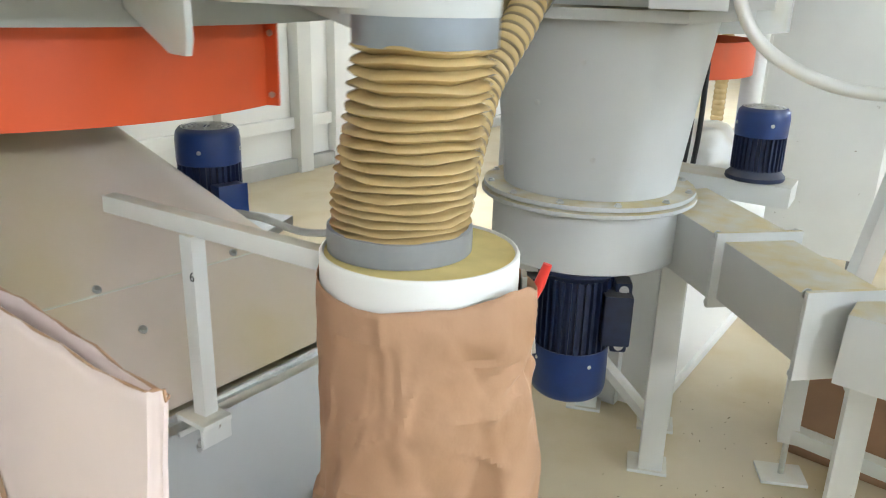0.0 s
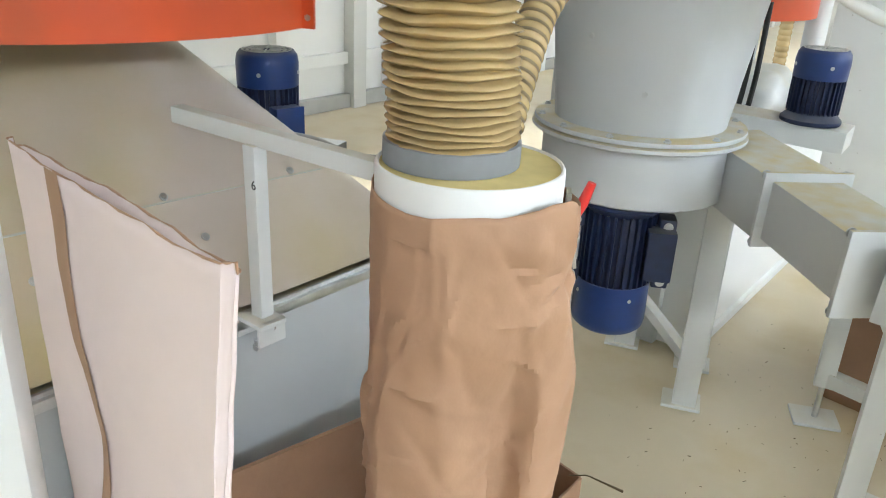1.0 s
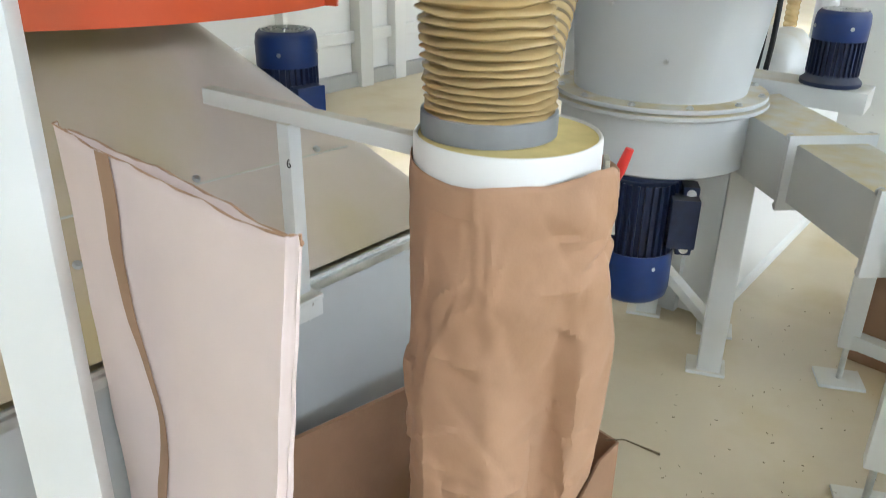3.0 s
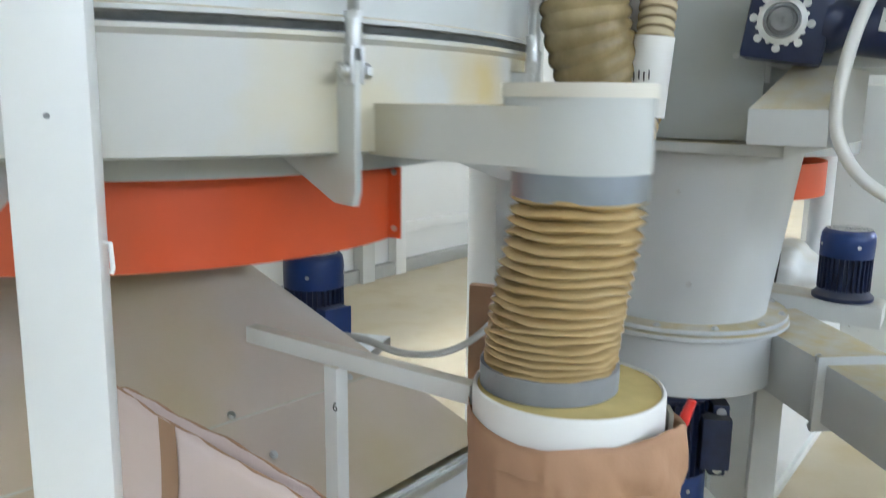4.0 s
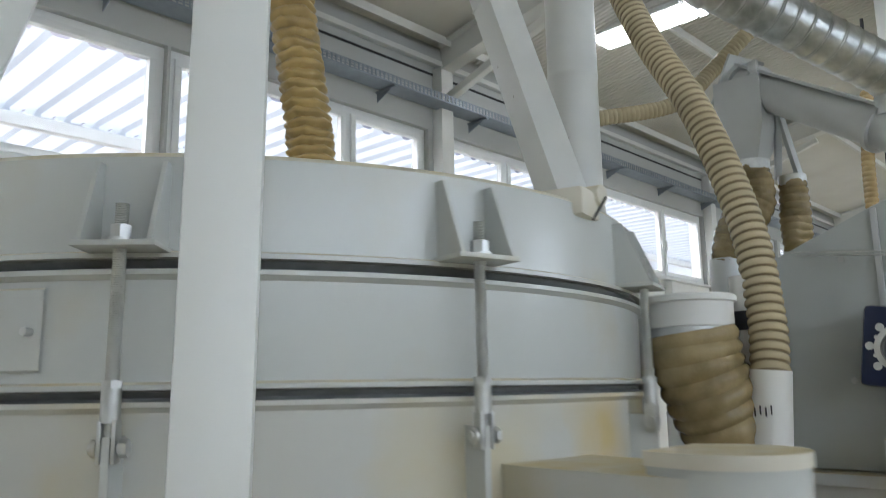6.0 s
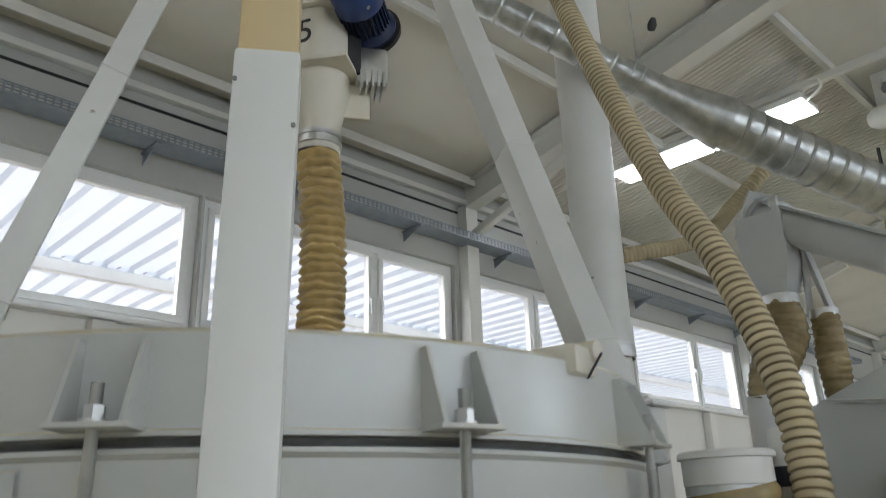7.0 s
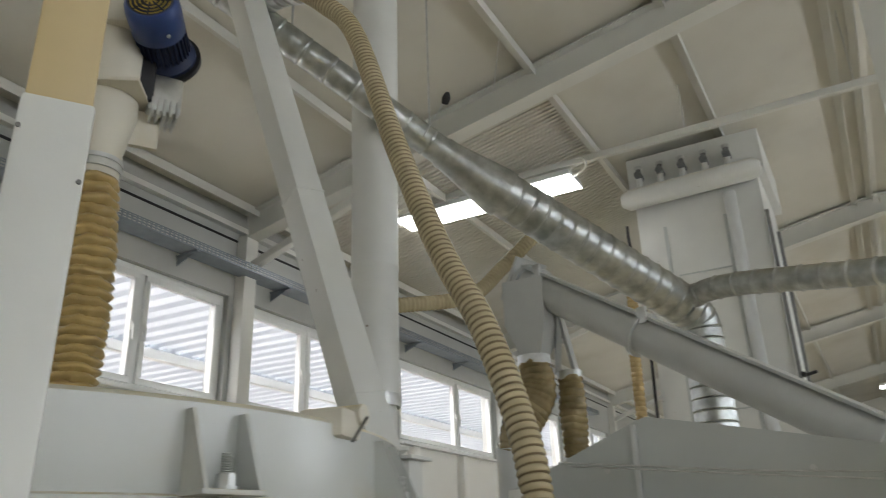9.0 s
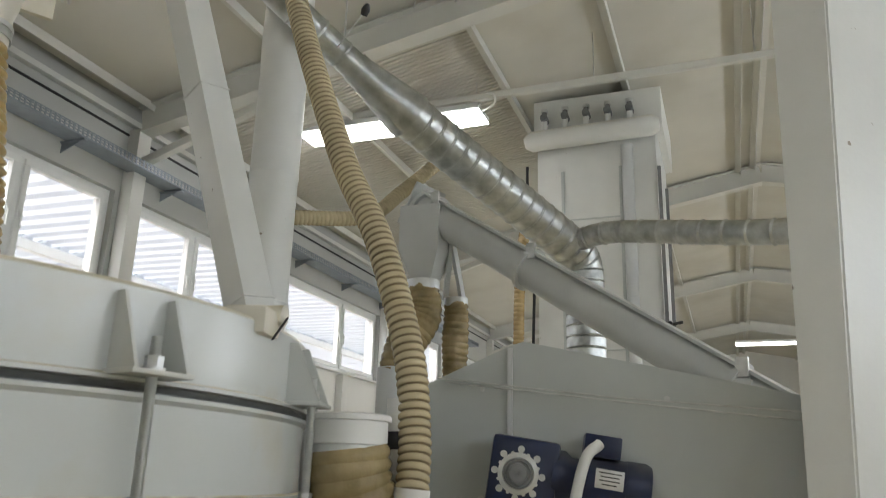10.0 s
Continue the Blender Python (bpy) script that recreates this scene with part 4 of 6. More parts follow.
kraft = thing("kraft_paper_bag", CY + Vector((0, 0, BAG_LOW)), "creased brown kraft paper sack hanging open from the outlet", "paper bag")
bm = B()
rnd = random.Random(12)
creases = []
for _ in range(64):
    a = rnd.uniform(-0.6, 0.6) + (1.57 if rnd.random() < 0.35 else 0.0)
    creases.append((rnd.uniform(0.15, 0.62), rnd.uniform(0.05, 0.95), math.cos(a), math.sin(a), rnd.uniform(0.05, 0.16), rnd.choice((-1, 1)) * rnd.uniform(0.004, 0.009), rnd.uniform(0.008, 0.022)))
rows, NC = 100, len(SACK) * COLS
grid = []
for j in range(rows + 1):
    f = j / rows
    pts = bag_outline(f)
    row = []
    for i in range(NC):
        k, w = divmod(i, COLS)
        w /= COLS
        p0, p1, p2, p3 = (Vector(pts[(k + d) % len(pts)]) for d in (-1, 0, 1, 2))
        flat = p1.lerp(p2, w)
        curve = 0.5 * (2 * p1 + (p2 - p0) * w + (2 * p0 - 5 * p1 + 4 * p2 - p3) * w * w + (3 * p1 - p0 - 3 * p2 + p3) * w ** 3)
        soft = 1.0 if k >= 4 or f < 0.06 else 0.25
        q = flat.lerp(curve, soft)
        tang = (p2 - p1).normalized()
        nrm = Vector((tang.y, -tang.x))
        if nrm.dot(q) < 0:
            nrm = -nrm
        x = i / NC
        z = BAG_TOP + (BAG_LOW - BAG_TOP) * f
        d = 0.0
        for cx, cf, dx, dz, ln, am, wd in creases:
            du, df = (x - cx) * 0.95, (f - cf) * 0.8
            along, off = du * dx + df * dz, -du * dz + df * dx
            if abs(along) < ln and abs(off) < wd * 3:
                # one side of a crease stands up sharply, the other runs out slowly
                e = off / wd
                d += am * (math.exp(-3.0 * e) if e > 0 else math.exp(1.0 * e)) * (1 - (along / ln) ** 2)
        # pleats gathered at the clamp
        g = math.exp(-(f / 0.16) ** 2) * math.exp(-((x - 0.555) / 0.075) ** 2)
        d += g * (0.016 + 0.011 * abs(((x - 0.5) * 22 + f * 7) % 2 - 1) + 0.008 * abs((f * 17 - x * 9) % 2 - 1))
        d -= 0.012 * math.exp(-((f - 0.155 + (x - 0.5) * 0.25) / 0.018) ** 2) * math.exp(-((x - 0.54) / 0.10) ** 2)
        # folds that fan out from the clamp
        fx, ff = (x - 0.575) * 0.95, (f - 0.09) * 0.95
        far, ang = math.hypot(fx, ff), math.atan2(ff, fx)
        d += 0.015 * abs((ang * 2.3 + 0.4) % 2 - 1) * math.exp(-((far - 0.085) / 0.07) ** 2)
        # one broad hollow runs down the front, steep on one side
        e = (x - 0.455 - 0.03 * math.sin(f * 5)) / 0.05
        d -= 0.020 * (math.exp(-(e * 1.9) ** 2) if e < 0 else math.exp(-(e * 0.9) ** 2)) * min(1, max(0, f - 0.16) / 0.25)
        d += 0.0035 * abs((x * 31 + 2.2 * noise.noise(Vector((x * 9, f * 7, 1.0)))) % 2 - 1) * math.exp(-((f - 0.2) / 0.22) ** 2)
        d += 0.004 * noise.noise(Vector((x * 22, f * 16, 3.0))) + 0.006 * noise.noise(Vector((x * 8, f * 6, 7.0)))
        q = q + nrm * d
        least = 0.1535 - 0.30 * max(0.0, f - 0.205)
        if q.length < least:
            q = q.normalized() * least
        lift = 0.004 * math.sin(x * 19) + 0.026 * math.exp(-((x - 0.535) / 0.05) ** 2)
        z += lift * max(0.0, 1 - f * 12)
        row.append(bm.verts.new(CY + EU * q.x + EV * q.y + Vector((0, 0, z))))
    grid.append(row)
for j in range(rows):
    for i in range(NC):
        k = (i + 1) % NC
        bm.faces.new((grid[j][i], grid[j][k], grid[j + 1][k], grid[j + 1][i]))
bm.faces.new(list(reversed(grid[-1])))
for _ in range(1):
    bmesh.ops.smooth_vert(bm, verts=[v for row in grid[2:-1] for v in row], factor=0.2, use_axis_x=True, use_axis_y=True, use_axis_z=True)
hem = [v.co.copy() + Vector((0, 0, 0.0005)) for v in grid[0]]
sack_body = part("bag_body", bm, M_KRAFT, kraft, smooth=26)
part("rim_hem", sweep(B(), hem + hem[:1], 0.0008, 6), M_KRAFT, kraft, "folded paper hem")
mod = sack_body.modifiers.new("thickness", "SOLIDIFY")
mod.thickness, mod.offset = 0.0012, 0

# second sack, pale, standing with its torn mouth open
q0, q1 = Vector((-1.115, 0.492, 0)), Vector((-0.535, 0.440, 0))
d = (q1 - q0).normalized()
nn = Vector((-d.y, d.x, 0))
rim2, low2 = [], []
prof2 = [(0.0, 0.0), (0.25, 0.004), (0.5, 0.006), (0.75, 0.004), (1.0, 0.0), (1.02, -0.012), (1.0, -0.024), (0.75, -0.03), (0.5, -0.034), (0.25, -0.03), (0.0, -0.024), (-0.02, -0.012)]
for i in range(60):
    f = i / 60 * len(prof2)
    a, b = prof2[int(f)], prof2[(int(f) + 1) % len(prof2)]
    u, v = (a[k] + (b[k] - a[k]) * (f % 1) for k in (0, 1))
    p = q0 + d * (u * (q1 - q0).length) - nn * v * -1.0
    z = 1.183 + 0.002 * math.sin(u * 17) + 0.0012 * math.sin(u * 43 + 1) - (0.014 if v > -0.01 else 0.0) - 0.010 * math.exp(-((u - 0.86) / 0.09) ** 2)
    rim2.append((p.x, p.y, z))
    low2.append((p.x - d.x * (0.19 * u - 0.05 * (1 - u)), p.y - d.y * 0.19 * u + nn.y * (1.6 * v + 0.02)))
pale, pale_body = paper_bag("pale_paper_bag", "tall pale pinkish paper sack with a torn open mouth, brown inside", rim2, low2, 0.0, M_PINK, 9, rows=60, wrinkle=0.0022, straight=True)
part("torn_rim", sweep(B(), [Vector(p) + Vector((0, 0, 0.001)) for p in rim2 + rim2[:1]], [0.0013 + 0.0008 * math.sin(i * 2.1) for i in range(len(rim2) + 1)], 6), M_KRAFT, pale, "brown torn paper edge")
# A darker brown strip paints the shade of the gusset fold onto the sack.
bm = B()
verts = [v.co + pale.location for v in pale_body.data.vertices]
strip = []
for j in range(61):
    f = j / 60
    mid = 50 - 20 * (0.305 + 0.06 * min(1, f / 0.5) - 0.03 * math.exp(-((f - 0.13) / 0.06) ** 2) + 0.115 * math.exp(-((f - 0.36) / 0.11) ** 2) - 0.14 * max(0, f - 0.5) / 0.2 * (1 - 0.6 * max(0, f - 0.5)))
    wide = 0.80 - 0.30 * math.exp(-((f - 0.3) / 0.12) ** 2) + 0.10 * math.sin(f * 13)
    pair = []
    for c in (mid - wide, mid, mid + wide):
        c = min(max(c, 30.1), 49.9)
        i = int(c)
        p = verts[j * 60 + i].lerp(verts[j * 60 + (i + 1) % 60], c - i)
        pair.append(bm.verts.new(p + EV * 0.0035))
    strip.append(pair)
for u, v in zip(strip, strip[1:]):
    for k in (0, 1):
        bm.faces.new((u[k], u[k + 1], v[k + 1], v[k]))
part("brown_fold", bm, M_FOLD, pale, "curved gusset fold down the side, its shade painted as a brown strip")

# ---- carton under the bag ----
carton = thing("cardboard_box", (-0.753, 0.954, 0), "open brown cardboard box with a hanging flap under the bag", "box")
cr = turn(-11.6)
cw, cd, ch, ct = 0.436, 0.617, 0.46, 0.005


def cpt(x, y, z):
    v = cr @ Vector((x, y, 0))
    return Vector((-0.753 + v.x, 0.954 + v.y, z))


for x, y, w, dd in ((0, cd / 2, cw - ct, ct), (-cw / 2, 0, ct, cd + ct)):
    part("side", box(B(), cpt(x, y, ch / 2), (w, dd, ch), cr), M_CARD, carton)
part("bottom", box(B(), cpt(0, 0, 0.006), (cw - 0.01, cd - 0.01, 0.006), cr), M_CARD, carton)
part("side", plate(B(), [cpt(cw / 2, -cd / 2, 0.0), cpt(cw / 2, cd / 2, 0.0), cpt(cw / 2, cd / 2, ch), cpt(cw / 2, cd / 2 - 0.06, ch - 0.02), cpt(cw / 2, 0.02, 0.12), cpt(cw / 2, -cd / 2, 0.10)], ct), M_CARD, carton, "long side crushed down under the bag")
part("side", plate(B(), [cpt(-cw / 2 + ct, -cd / 2, 0.0), cpt(cw / 2 - ct, -cd / 2, 0.0), cpt(cw / 2 - ct, -cd / 2, 0.10), cpt(-cw / 2 + ct, -cd / 2, ch)], ct), M_CARD, carton, "front side torn down at one end")
part("flap", plate(B(), [cpt(-cw / 2 - 0.006, -cd / 2, ch), cpt(-cw / 2 - 0.006, cd / 2, ch), cpt(-cw / 2 - 0.03, cd / 2 - 0.03, ch - 0.2), cpt(-cw / 2 - 0.03, -cd / 2 + 0.03, ch - 0.2)], ct), M_CARD, carton)


# ---- electric motors ----
def motor(name, base, axis, r, length, label, box_dir=None, fins=True, grille=None, cover=0.34, group="electric motors"):
    """Standing or hanging motor: flange, finned body, fan cover at the far end, terminal box."""
    base, ax = Vector(base), Vector(axis).normalized()
    m = thing(name, base, label, "motor", group)
    part("end_flange", lathe(B(), [(0.0001, 0), (r * 1.12, 0), (r * 1.15, 0.004), (r * 1.15, 0.014), (r * 0.95, 0.03), (r * 0.9, 0.04)], 40, base, axis=ax), M_NAVY, m)
    L1 = length * (1 - cover)
    # one star-shaped shell: thin fins standing on a round core
    bm, rot = B(), aim(ax)
    shell = []
    for k in range(30):
        for da, rr in ((-0.30, 0.86), (-0.17, 0.87), (-0.13, 0.99), (0.13, 0.99), (0.17, 0.87)):
            a = 2 * math.pi * (k + da) / 30
            shell.append(Vector((r * rr * math.cos(a), r * rr * math.sin(a), 0)))
    lo = [bm.verts.new(base + rot @ (v + Vector((0, 0, 0.035)))) for v in shell]
    hi = [bm.verts.new(base + rot @ (v + Vector((0, 0, L1)))) for v in shell]
    for i in range(len(shell)):
        j = (i + 1) % len(shell)
        bm.faces.new((lo[i], lo[j], hi[j], hi[i]))
    bm.faces.new(list(reversed(lo)))
    bm.faces.new(hi)
    part("finned_body", bm, M_NAVY, m, "dark blue cooling fins", smooth=20)
    fc = part("fan_cover", lathe(B(), [(r * 0.98, L1 - 0.012), (r * 1.0, L1 - 0.01), (r * 1.01, length - 0.035), (r * 0.97, length - 0.012), (r * 0.86, length), (r * 0.80, length + 0.001)], 48, base, axis=ax), M_BLUE, m, "bright blue fan cover")
    bm = lathe(B(), [(r * 0.86, length - 0.004), (r * 0.78, length - 0.003), (0.0001, length - 0.003)], 40, base, axis=ax)
    part("fan_grille", bm, grille or M_BLUE, fc)
    bm = B()
    rot = aim(ax)
    guard = M_ZINC if not grille else M_BLACK
    for rr in (0.25, 0.42, 0.58, 0.74):
        bm = lathe(B(), [(r * rr, length), (r * rr + 0.004, length + 0.002), (r * rr + 0.008, length)], 28, base, axis=ax)
        part("guard_ring", bm, guard, fc)
    for k in range(8):
        v = rot @ Vector((math.cos(k * math.pi / 4), math.sin(k * math.pi / 4), 0))
        part("guard_bar", rod(B(), base + ax * (length + 0.001) + v * r * 0.15, base + ax * (length + 0.001) + v * r * 0.8, 0.0025, 6), guard, fc)
    for k in range(4):
        v = rot @ Vector((math.cos(k * math.pi / 2 + 0.6), math.sin(k * math.pi / 2 + 0.6), 0))
        part("screw", bolt(B(), base + ax * (L1 + 0.03) + v * r, v, 0.004, 0.004), M_ZINC, fc)
    if box_dir:
        bd = Vector(box_dir).normalized()
        side = ax.cross(bd)
        rt = Matrix((side, ax, bd)).transposed()
        c = base + ax * (L1 * 0.42) + bd * (r * 1.12)
        tb = part("terminal_box", box(B(), c, (r * 0.95, r * 0.95, r * 0.55), rt, 0.006), M_BLUE, m, "blue terminal box")
        part("box_lid", box(B(), c + bd * r * 0.3, (r * 1.0, r * 1.0, r * 0.07), rt, 0.004), M_BLUE, tb)
    return m


motor_left = motor("electric_motor", (-1.795, 1.510, 0.868), (0, 0, 1), 0.092, 0.27, "upright dark blue electric motor on a bracket beside the hopper", (0.98, -0.2, 0))
stand = thing("motor_stand", (-1.7, 1.55, 0), "white steel motor stand with sliding rails", "stand")
part("rails", box(B(), (-1.75, 1.515, 0.848), (0.34, 0.22, 0.03), turn(20), 0.004), M_ZINC, stand)
part("column", box(B(), (-1.77, 1.515, 0.417), (0.26, 0.18, 0.834), turn(20), 0.006), M_GREYLT, stand)
solid("motor_cable", sweep(B(), smooth_path([(-1.66, 1.46, 0.915), (-1.57, 1.50, 0.905), (-1.47, 1.57, 0.865), (-1.38, 1.68, 0.87), (-1.31, 1.78, 0.95), (-1.27, 1.85, 1.10), (-1.26, 1.88, 1.32)], 6), 0.011, 10), M_CABLE, "grey corrugated motor cable in a loose loop", "cable", base=(-1.3, 1.75, 0.84))

# ---- mill machine with round transition, cabinet and drive ----
MC = Vector((-0.925, 2.258, 0))
mill = thing("hopper_machine", (MC.x, MC.y, 0), "light grey mill with tapered hopper, round base and box legs", "machine")
part("base_drum", lathe(B(), [(0.0001, 0.762), (0.285, 0.762), (0.292, 0.767), (0.292, 0.938), (0.285, 0.943)], 72, MC), M_GREYLT, mill)
bm = lathe(B(), [(0.25, 0.940), (0.325, 0.941), (0.33, 0.945), (0.33, 0.955), (0.322, 0.958), (0.27, 0.959)], 72, MC)
lathe(bm, [(0.26, 0.961), (0.323, 0.962), (0.325, 0.967), (0.323, 0.975), (0.26, 0.977)], 72, MC)
fl = part("flange", bm, M_GREYLT, mill)
bolts([(MC + Vector((0.305 * math.cos(radians(k * 30 + 10)), 0.305 * math.sin(radians(k * 30 + 10)), 0.976)), (0, 0, 1)) for k in range(12)], 0.007, 0.008, M_ZINC, fl)
# square-to-round hopper
CAB = dict(x0=-1.20, x1=-0.655, y0=1.99, y1=2.85)
bm = B()
N = 48
lowr = [bm.verts.new((MC.x + 0.262 * math.cos(2 * math.pi * i / N), MC.y + 0.262 * math.sin(2 * math.pi * i / N), 0.972)) for i in range(N)]
sq = []
for i in range(N):
    c, s = math.cos(2 * math.pi * i / N), math.sin(2 * math.pi * i / N)
    k = (1 / max(abs(c), abs(s))) ** 0.45
    sq.append(bm.verts.new((MC.x + 0.02 + 0.31 * c * k * (0.93 + 0.07 * min(abs(c), abs(s))), MC.y + 0.02 + 0.30 * s * k * (0.93 + 0.07 * min(abs(c), abs(s))), 1.468)))
for i in range(N):
    j = (i + 1) % N
    bm.faces.new((lowr[i], lowr[j], sq[j], sq[i]))
hop = part("tapered_hopper", bm, M_GREYLT, mill)
bolts([(p, (0.2, -1, 0)) for p in ((-0.848, 1.985, 1.356), (-0.985, 2.0, 1.237), (-0.80, 1.99, 1.10))], 0.005, 0.004, M_ZINC, hop, 8)
bm = box(B(), (MC.x + 0.02, MC.y + 0.02, 1.480), (0.66, 0.64, 0.03), bevel=0.004)
part("hopper_lip", bm, M_GREYLT, mill)
# cabinet with a sloping roof
bm = B()
cab = [(-1.02, 1.50), (-1.02, 2.0), (-0.64, 2.160), (-0.605, 2.170), (0.62, 1.905), (0.62, 1.66), (-0.655, 1.69), (-0.655, 1.50)]
a = [bm.verts.new((x, 2.02, z)) for x, z in cab]
b = [bm.verts.new((x, 2.62, z)) for x, z in cab]
bm.faces.new(a)
bm.faces.new(list(reversed(b)))
for i in range(len(cab)):
    j = (i + 1) % len(cab)
    bm.faces.new((a[i], b[i], b[j], a[j]))
cabinet = part("cabinet", bm, M_GREY, mill, "grey sheet steel housing with a folded roof edge", smooth=20)
bm = B()
box(bm, (-0.643, 2.012, 1.9), (0.014, 0.012, 0.5), bevel=0.002)
part("seam_strip", bm, M_GREYLT, cabinet)
bolts([((x, 2.018, z), (0, -1, 0)) for x, z in ((-0.73, 1.72), (-0.73, 2.03), (-0.2, 2.0), (-0.95, 1.85))], 0.005, 0.004, M_ZINC, cabinet, 8)
bm = B()
lo = [bm.verts.new(v) for v in ((-0.64, 1.86, 1.50), (-0.46, 1.86, 1.50), (-0.46, 2.3, 1.50), (-0.64, 2.3, 1.50))]
mi = [bm.verts.new(v) for v in ((-0.64, 1.86, 1.585), (-0.46, 1.86, 1.585), (-0.46, 2.3, 1.585), (-0.64, 2.3, 1.585))]
hi = [bm.verts.new(v) for v in ((-0.585, 2.01, 1.69), (-0.46, 2.01, 1.69), (-0.46, 2.3, 1.69), (-0.585, 2.3, 1.69))]
for r0, r1 in ((lo, mi), (mi, hi)):
    for i in range(4):
        bm.faces.new((r0[i], r0[(i + 1) % 4], r1[(i + 1) % 4], r1[i]))
bm.faces.new(list(reversed(lo)))
part("feed_chute", bm, M_GREYLT, mill)
part("tension_wire", sweep(B(), [(-0.86, 1.98, 2.060), (-0.326, 1.96, 1.997), (0.5, 1.95, 1.930)], 0.0025, 6), M_ZINC, mill)
part("tension_wire", sweep(B(), [(-0.83, 1.98, 2.048), (-0.3, 1.965, 1.985), (0.14, 1.96, 1.938)], 0.0025, 6), M_ZINC, mill)
# legs
for x, y, yaw in ((-0.648, 2.345, 20), (-1.00, 2.60, 20), (-1.12, 2.05, 12), (-0.72, 2.62, 20)):
    lg = part("leg", box(B(), (x, y, 0.385), (0.078, 0.078, 0.757), turn(yaw), 0.004), M_FRAME, mill)
    part("foot_plate", box(B(), (x - 0.01, y, 0.006), (0.13, 0.11, 0.012), turn(yaw), 0.002), M_FRAME, lg)
part("brace", bar(B(), (-0.66, 2.36, 0.16), (-1.0, 2.58, 0.26), 0.04, 0.04), M_FRAME, mill)
part("back_panel", box(B(), (-1.12, 3.45, 0.40), (0.70, 1.5, 0.80), bevel=0.008), M_WALL, mill, "white side panel standing behind the legs")
part("back_panel_sill", box(B(), (-0.765, 3.45, 0.02), (0.03, 1.5, 0.04), bevel=0.004), M_WALL, mill)
# hanging motor under the drum
hang = motor("electric_motor", (-0.875, 2.115, 0.762), (0, 0, -1), 0.117, 0.43, "dark blue finned electric motor hanging under the mill base", None, cover=0.36)
for s in (-1, 1):
    for z in (0.70, 0.52):
        c = Vector((-0.875, 2.115, z)) + turn(30) @ Vector((s * 0.136, -0.04, 0))
        mf = part("mounting_foot", box(B(), c, (0.05, 0.07, 0.045), turn(30), 0.008), M_NAVY, hang)
        bolts([(c + turn(30) @ Vector((0, -0.036, 0)), turn(30) @ Vector((0, -1, 0)))], 0.009, 0.006, M_ZINC, mf)
part("terminal_box", box(B(), Vector((-0.738, 2.115, 0.615)), (0.085, 0.10, 0.16), turn(30), 0.008), M_NAVY, hang)

# rectangular outlet duct with flanges
duct = thing("rectangular_duct", (-0.5, 2.1, 0.62), "pale grey square-section outlet duct with bolted flanges, flour on top", "duct")


def duct_len(p, q, w, h):
    return bar(B(), p, q, w, h, 0.003)


D0, D1, D2, D3 = Vector((-0.72, 2.49, 0.845)), Vector((-0.383, 2.17, 0.830)), Vector((-0.105, 1.879, 0.822)), Vector((0.42, 1.86, 0.80))
part("duct_section", duct_len(D0, D1, 0.22, 0.185), M_GREYLT, duct)
part("duct_section", duct_len(D1, D2, 0.20, 0.165), M_GREYLT, duct)
part("duct_section", duct_len(D2, D3, 0.20, 0.165), M_GREYLT, duct)
for p, s in ((D1, 0.25), (D2, 0.25)):
    dr = (D2 - D1).normalized()
    bm = B()
    bar(bm, p - dr * 0.007, p + dr * 0.007, s, s * 0.86, 0.002)
    f = part("duct_flange", bm, M_GREYLT, duct)
    side = dr.cross(Vector((0, 0, 1))).normalized()
    bolts([(p - dr * 0.012 + side * u * s * 0.45 + Vector((0, 0, v * s * 0.385)), -dr) for u in (-1, 1) for v in (-1, 1)], 0.008, 0.008, M_ZINC, f)

# frame that carries the duct, with screw feet
frame_r = thing("duct_stand", (-0.15, 2.2, 0), "white angle-iron stand with levelling feet under the duct", "stand")
for (x, y), (x2, y2) in (((-0.27, 2.56), (-0.27, 2.56)), ((-0.06, 1.95), (-0.06, 1.95)), ((0.30, 2.45), (0.30, 2.45)), ((0.45, 1.95), (0.45, 1.95))):
    lg = part("leg", box(B(), (x, y, 0.42), (0.06, 0.06, 0.56), turn(12), 0.004), M_FRAME, frame_r)
    part("screw", rod(B(), (x, y, 0.01), (x, y, 0.15), 0.010, 10), M_ZINC, lg)
    part("foot_plate", box(B(), (x, y, 0.006), (0.15, 0.12, 0.012), turn(25), 0.003), M_FRAME, lg)
for p, q in (((-0.27, 2.56, 0.17), (0.30, 2.45, 0.17)), ((-0.06, 1.95, 0.17), (0.45, 1.95, 0.17)), ((-0.27, 2.56, 0.66), (-0.06, 1.95, 0.66)), ((0.30, 2.45, 0.66), (0.45, 1.95, 0.66)), ((-0.27, 2.56, 0.66), (0.30, 2.45, 0.66))):
    part("rail", bar(B(), p, q, 0.05, 0.05), M_FRAME, frame_r)
card2 = thing("cardboard_box", (-0.02, 2.85, 0), "closed brown cardboard box on the floor behind the duct stand", "box")
part("body", box(B(), (0.0, 2.90, 0.19), (0.55, 0.42, 0.38), turn(-8), 0.006), M_CARD, card2)
part("flap", plate(B(), [(-0.27, 2.74, 0.385), (0.24, 2.67, 0.385), (0.20, 2.5, 0.47), (-0.26, 2.58, 0.47)], 0.005), M_CARD, card2)

